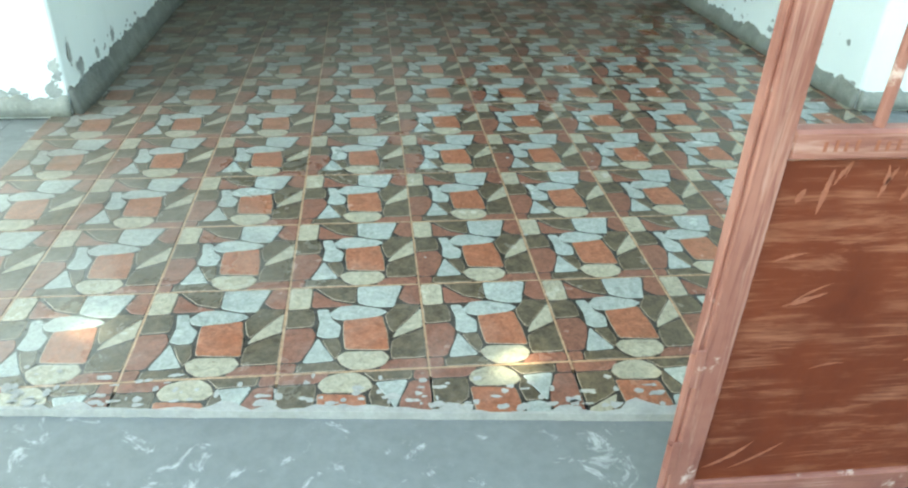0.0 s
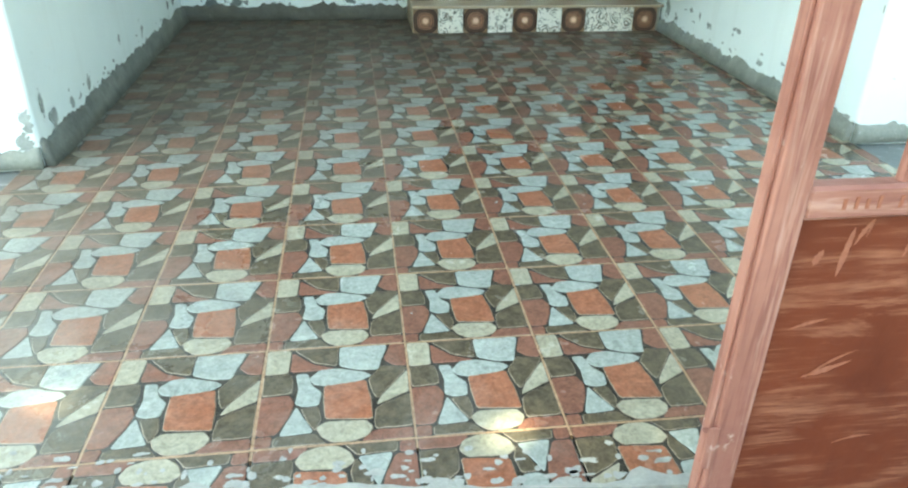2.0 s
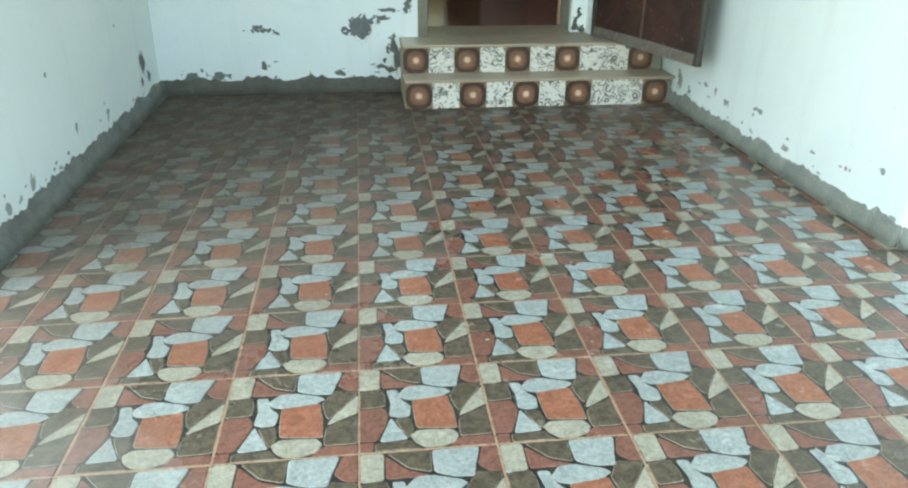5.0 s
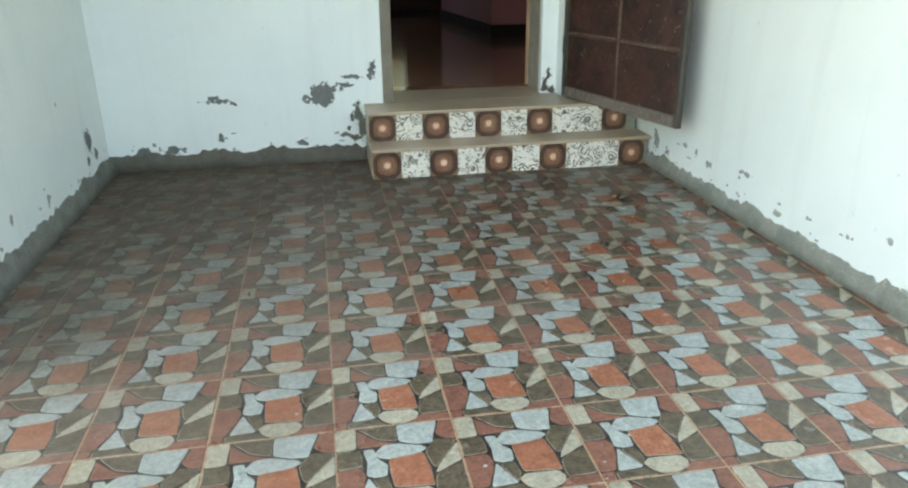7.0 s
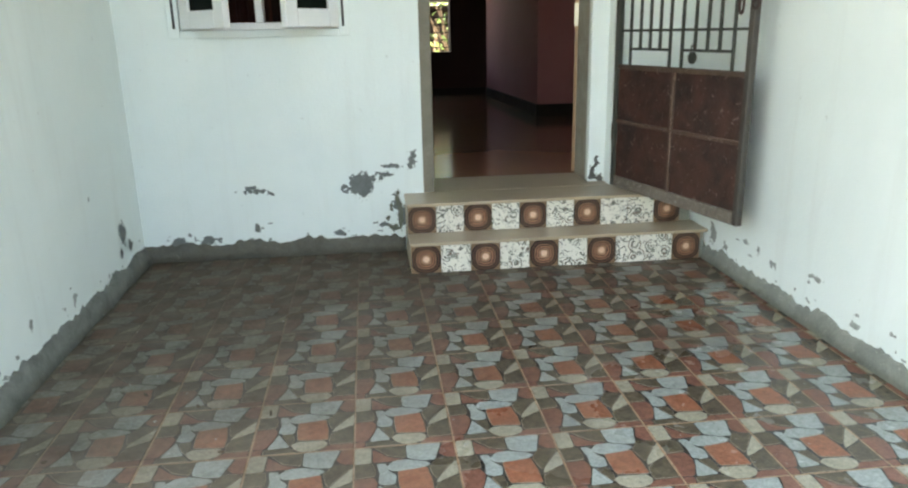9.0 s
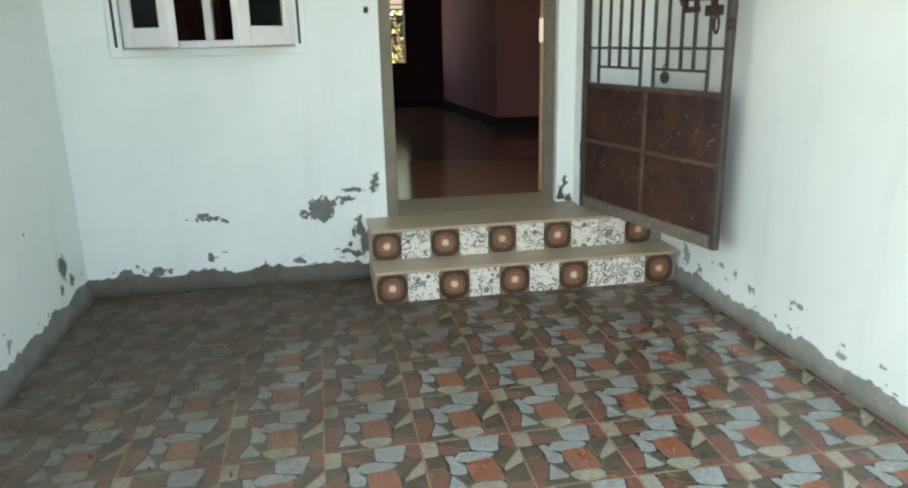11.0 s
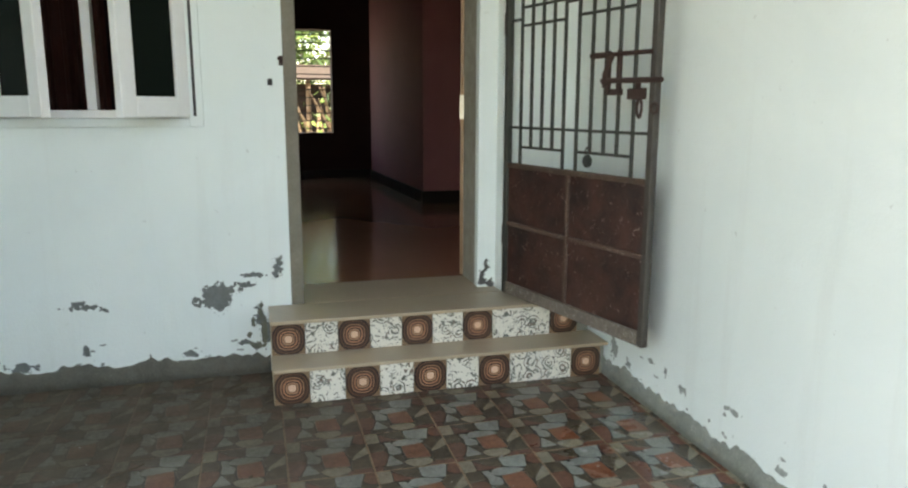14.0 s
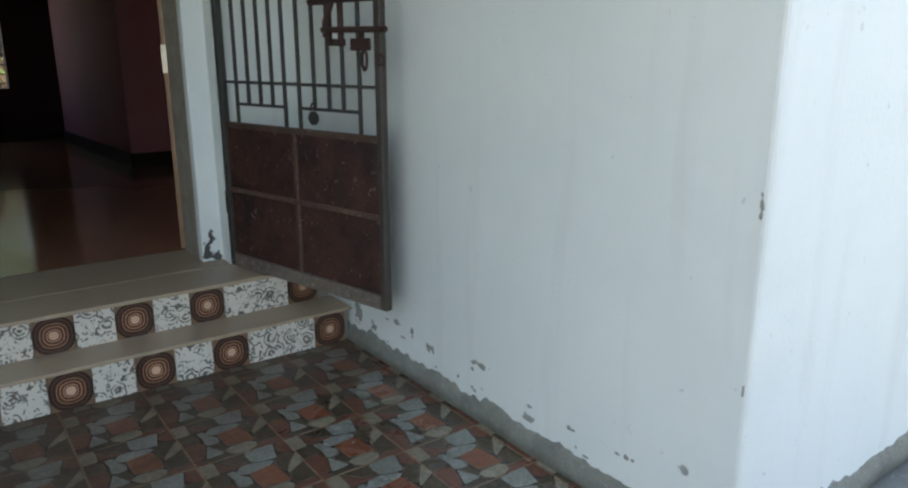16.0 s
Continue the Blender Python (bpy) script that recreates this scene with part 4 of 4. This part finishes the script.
def tree():
    """An unseen tree before the house, added to shade the porch edge."""
    mid = Vector((0.55, 0.0, 0.0)) + sun_from * (7.2 / sun_from.z)
    base = Vector((mid.x - 0.5, mid.y - 2.6, -0.17))
    t = thing("unseen_shade_tree", "unseen leafy tree added to shade the porch edge", "tree", tuple(base))
    rng = random.Random(12)
    bm = bmesh.new()
    pts = [Vector((0.25 * math.sin(k * 0.7), 0.18 * k, k * 0.95)) for k in range(7)]
    for k, (a, c) in enumerate(zip(pts, pts[1:])):
        rod(bm, a, c, 0.24 - 0.028 * k, 10)
    part("trunk", bm, M_TWIG, t)
    bm = bmesh.new()
    top = mid - base
    for k in range(22):
        a = pts[rng.randrange(3, 7)]
        c = top + Vector((rng.gauss(0, 1.3), rng.gauss(0, 0.8), rng.gauss(0, 0.6)))
        m = (a + c) / 2 + Vector((0, 0, 0.3))
        rod(bm, a, m, 0.06, 6)
        rod(bm, m, c, 0.03, 6)
    part("limbs", bm, M_TWIG, t)
    verts, faces = [], []
    # leaves thinned along the sun's rays to shape two sun patches on the floor
    gaps = ((-0.90, -0.03, 0.50, 0.12, 0.68), (0.40, -0.38, 0.46, 0.11, 0.86))
    for k in range(15000):
        c = top + Vector((2.0 * rng.uniform(-1, 1), 1.7 * rng.uniform(-1, 1), 0.8 * rng.uniform(-1, 1)))
        if noise.noise(c * 0.8) < -0.55:
            continue
        at = c + base
        g = at - sun_from * (at.z / sun_from.z)
        if any(((g.x - a) / p) ** 2 + ((g.y - d - 0.28 * (a - g.x)) / q) ** 2 < 1 and rng.random() < thin for a, d, p, q, thin in gaps):
            continue
        u = Vector((rng.uniform(-1, 1), rng.uniform(-1, 1), rng.uniform(-0.5, 0.5))).normalized()
        w = u.cross(Vector((rng.uniform(-0.5, 0.5), rng.uniform(-0.5, 0.5), 1))).normalized()
        ll, ww = rng.uniform(0.09, 0.16), rng.uniform(0.035, 0.06)
        n = len(verts)
        verts += [c - u * ll, c + w * ww, c + u * ll, c - w * ww]
        faces.append((n, n + 1, n + 2, n + 3))
    me = bpy.data.meshes.new("crown")
    me.from_pydata(verts, [], faces)
    me.materials.append(M_LEAF)
    cr = new("crown", me)
    cr.parent = t


tree()

# ---------------------------------------------------------------- litter on the porch floor
def litter():
    rng = random.Random(9)
    for k in range(34):
        x, y = rng.uniform(LX + 0.08, 0.2), rng.uniform(2.3, BY - 0.08)
        if k > 24:
            x, y = rng.uniform(-1.0, -0.1), rng.uniform(1.2, 2.8)
        bm = bmesh.new()
        n = 7
        w, h = rng.uniform(0.008, 0.025), rng.uniform(0.004, 0.010)
        ring = [bm.verts.new((w * math.cos(2 * math.pi * i / n) * rng.uniform(0.7, 1.2), h * math.sin(2 * math.pi * i / n), 0.002 + rng.uniform(0, 0.004))) for i in range(n)]
        c = bm.verts.new((0, 0, 0.006))
        for i in range(n):
            bm.faces.new((ring[i], ring[(i + 1) % n], c))
        ob = tagged(link_mesh("leaf_litter", bm, M_LITTER), "dry brown leaf scrap on the porch floor", "leaf", group="leaf scraps on the floor")
        ob.matrix_world = pose(x, y, 0.0015, 0, 0, rng.uniform(0, 360))

litter()

def twigs():
    rng = random.Random(31)
    for k in range(9):
        x, y = rng.uniform(-0.05, 0.22), rng.uniform(3.2, 3.5)
        if k > 4:
            x, y = rng.uniform(-0.95, -0.3), rng.uniform(2.5, 3.4)
        bm = bmesh.new()
        a = Vector((0, 0, 0.004))
        for s in range(4):
            c = a + Vector((rng.uniform(0.02, 0.045), rng.uniform(-0.02, 0.02), rng.uniform(-0.001, 0.004)))
            rod(bm, a, c, 0.0025, 5)
            a = c
        ob = tagged(link_mesh("twig", bm, M_LITTER), "dry dark twig lying on the dusty tiles", "twig", group="twigs on the floor")
        ob.matrix_world = pose(x, y, 0.001, 0, 0, rng.uniform(0, 360))

twigs()

# ---------------------------------------------------------------- floor tiles
PIECES = [
    (4, ((.012, .988), (.175, .985), (.17, .73), (.012, .715))),
    (2, ((.20, .985), (.505, .985), (.50, .775), (.345, .825))),
    (1, ((.19, .95), (.335, .80), (.49, .745), (.36, .735), (.19, .735))),
    (3, ((.525, .985), (.86, .985), (.815, .84), (.785, .71), (.66, .715), (.525, .77))),
    (1, ((.885, .985), (.988, .985), (.988, .735), (.90, .745), (.835, .82))),
    (3, ((.32, .65), (.39, .735), (.50, .74), (.69, .685), (.735, .645), (.64, .585), (.46, .56), (.36, .58))),
    (2, ((.012, .695), (.185, .71), (.205, .61), (.20, .51), (.012, .495))),
    (3, ((.225, .70), (.305, .70), (.335, .57), (.40, .50), (.385, .375), (.295, .365), (.235, .40), (.255, .53))),
    (0, ((.42, .56), (.70, .595), (.725, .42), (.735, .205), (.435, .235), (.425, .39))),
    (2, ((.725, .605), (.81, .74), (.985, .715), (.96, .655), (.775, .40), (.745, .46))),
    (4, ((.988, .675), (.988, .455), (.765, .335), (.80, .42))),
    (2, ((.765, .30), (.83, .35), (.988, .43), (.988, .12), (.755, .115), (.75, .20))),
    (1, ((.012, .475), (.19, .485), (.225, .395), (.20, .28), (.135, .125), (.012, .12))),
    (3, ((.245, .365), (.36, .12), (.155, .105))),
    (2, ((.275, .345), (.385, .355), (.405, .24), (.375, .135), (.33, .21))),
    (4, ((.385, .155), (.445, .205), (.69, .195), (.735, .13), (.70, .055), (.60, .012), (.48, .015), (.41, .08))),
    (2, ((.13, .095), (.365, .10), (.40, .06), (.44, .012), (.12, .012))),
    (1, ((.012, .10), (.11, .10), (.10, .012), (.012, .012))),
    (1, ((.75, .10), (.988, .10), (.988, .012), (.66, .012))),
]
MATS = [M_ORANGE, M_RUST, M_DARK, M_BLUE, M_BEIGE, M_JOINT, M_RIM]

def tile_mesh():
    """A floor tile: raised printed stones on a dark ground."""
    bm = bmesh.new()
    g = 0.003
    box(bm, g, S - g, g, S - g, -0.009, 0.0)
    for f in bm.faces:
        f.material_index = 5
    for mi, poly in PIECES:
        pts = [Vector((u * S, v * S, 0)) for u, v in poly]
        c = sum(pts, Vector()) / len(pts)
        grow = 0.0019
        pts = [p + (p - c).normalized() * grow for p in pts]
        pts = [Vector((min(max(p.x, g), S - g), min(max(p.y, g), S - g), 0)) for p in pts]
        n = len(pts)
        # soften each corner with two points
        soft = []
        for k in range(n):
            p, q, r = pts[k - 1], pts[k], pts[(k + 1) % n]
            a, d = (p - q), (r - q)
            soft += [q + a.normalized() * min(0.0048, a.length * 0.15), q + d.normalized() * min(0.0048, d.length * 0.15)]
        # edges of the printed stones waver a little
        wavy = []
        for k, p in enumerate(soft):
            q = soft[(k + 1) % len(soft)]
            steps = max(1, int((q - p).length / 0.013))
            for t in range(steps):
                w = p.lerp(q, t / steps)
                w = w + (c - w).normalized() * 0.0016 * noise.noise(Vector((w.x * 75, w.y * 75, mi + 0.5)))
                wavy.append(Vector((min(max(w.x, g), S - g), min(max(w.y, g), S - g), 0)))
        soft = wavy
        n = len(soft)
        lo = [bm.verts.new((p.x, p.y, 0.0)) for p in soft]
        hi = [bm.verts.new(p + (c - p).normalized() * 0.0017 + Vector((0, 0, 0.0009))) for p in soft]
        bm.faces.new(hi).material_index = mi
        for k in range(n):
            bm.faces.new((lo[k], lo[(k + 1) % n], hi[(k + 1) % n], hi[k])).material_index = 6 if mi in (0, 2, 4) else mi
    bmesh.ops.recalc_face_normals(bm, faces=bm.faces)
    me = bpy.data.meshes.new("tile")
    bm.to_mesh(me)
    bm.free()
    for mm in MATS:
        me.materials.append(mm)
    return me

EDGE_Y, EDGE_SLOPE = -0.434, -0.087
PITCH = 0.969             # the columns beside the steps were laid tighter

def column(i):
    """Where a column of tiles begins, how wide its tiles are, and how far its rows have slipped."""
    return (i * S, 1.0, 0.0) if i < 0 else (i * S * PITCH - 0.002, PITCH, -0.004 * S * i)

def cut_tile(me, m, at, normal):
    """A tile laid at m and cut along a straight edge."""
    bm = bmesh.new()
    bm.from_mesh(me)
    bmesh.ops.transform(bm, matrix=m, verts=bm.verts)
    bmesh.ops.bisect_plane(bm, geom=bm.verts[:] + bm.edges[:] + bm.faces[:], plane_co=at, plane_no=normal, clear_outer=True)
    out = bpy.data.meshes.new("tile")
    bm.to_mesh(out)
    bm.free()
    for mm in MATS:
        out.materials.append(mm)
    return out

tile_full = tile_mesh()
part("grout_bed", boxed(-4 * S, RX, -0.33, BY, -0.0115, -0.0007), M_GROUT, floor, "tan cement grout")
tr = random.Random(3)
for j in range(-2, 12):
    for i in range(-4, 7):
        if (j >= 11 and i >= 1) or (i == 6 and j < 0):
            continue
        x0, wide, slip = column(i)
        lay = Matrix.Translation((x0, j * S + slip, 0)) @ Matrix.Diagonal((wide, 1, 1, 1))
        if j == -2:
            turned = Matrix.Translation((x0 + wide * S, -S + slip, 0)) @ Matrix.Rotation(math.pi, 4, "Z") @ Matrix.Diagonal((wide, 1, 1, 1))
            ob = new("tile", cut_tile(tile_full, turned, (0, EDGE_Y, 0), (EDGE_SLOPE, -1, 0)))
        elif i == 6:
            ob = new("tile", cut_tile(tile_full, lay, (RX - 0.002, 0, 0), (1, 0, 0)))
        else:
            ob = new("tile", tile_full)
            ob.matrix_world = Matrix.Translation((tr.uniform(-0.0006, 0.0006), tr.uniform(-0.0006, 0.0006), tr.uniform(-0.0004, 0.0004))) @ lay
        ob.parent = floor

# mortar left along the cut edge of the tiles
def mortar_edge():
    rng = random.Random(21)
    bm = bmesh.new()
    n = 160
    prev = None
    for k in range(n + 1):
        x = LX - 0.15 + (RX - LX + 0.15) * k / n
        y = EDGE_Y + EDGE_SLOPE * x
        w = 0.002 + 0.06 * max(0, noise.noise(Vector((x * 14, 0, 3)))) + 0.04 * max(0, noise.noise(Vector((x * 3.5, 5, 1)))) + rng.uniform(0, 0.006)
        cur = [bm.verts.new((x, y - 0.003 - rng.uniform(0, 0.002), -0.0139)), bm.verts.new((x, y - 0.001, 0.0016)), bm.verts.new((x, y + w, 0.0014)), bm.verts.new((x, y + w + 0.002, -0.001))]
        if prev:
            for q in range(3):
                bm.faces.new((prev[q], cur[q], cur[q + 1], prev[q + 1]))
        prev = cur
    bmesh.ops.recalc_face_normals(bm, faces=bm.faces)
    part("mortar_edge", bm, M_LIME, floor, "pale mortar smeared along the tile edge")

mortar_edge()


# lime stains splashed over the outer tiles and the apron
def lime_stains():
    rng = random.Random(58)
    bm = bmesh.new()
    for k in range(200):
        x = rng.uniform(LX + 0.05, 1.3)
        y = EDGE_Y + EDGE_SLOPE * x + 0.01 + abs(rng.gauss(0, 0.042))
        blotch(bm, x, y, rng.uniform(0.006, 0.034), rng.uniform(0.005, 0.02), "z", 0.0024 + 0.0002 * (k % 6), 300 + k * 5, cell=0.0016)
    part("lime_stains", bm, M_LIME, floor, "pale lime stains on the tile edge")
    bm = bmesh.new()
    for k in range(120):
        x, y = rng.uniform(LX + 0.1, RX - 0.1), rng.uniform(0.0, BY - 0.2)
        s = rng.uniform(0.004, 0.011)
        blotch(bm, x, y, s, s * rng.uniform(0.6, 1.2), "z", 0.0026, 700 + k * 5, cell=0.002)
    part("lime_specks", bm, M_LIME, floor, "small pale specks on the tiles")

lime_stains()
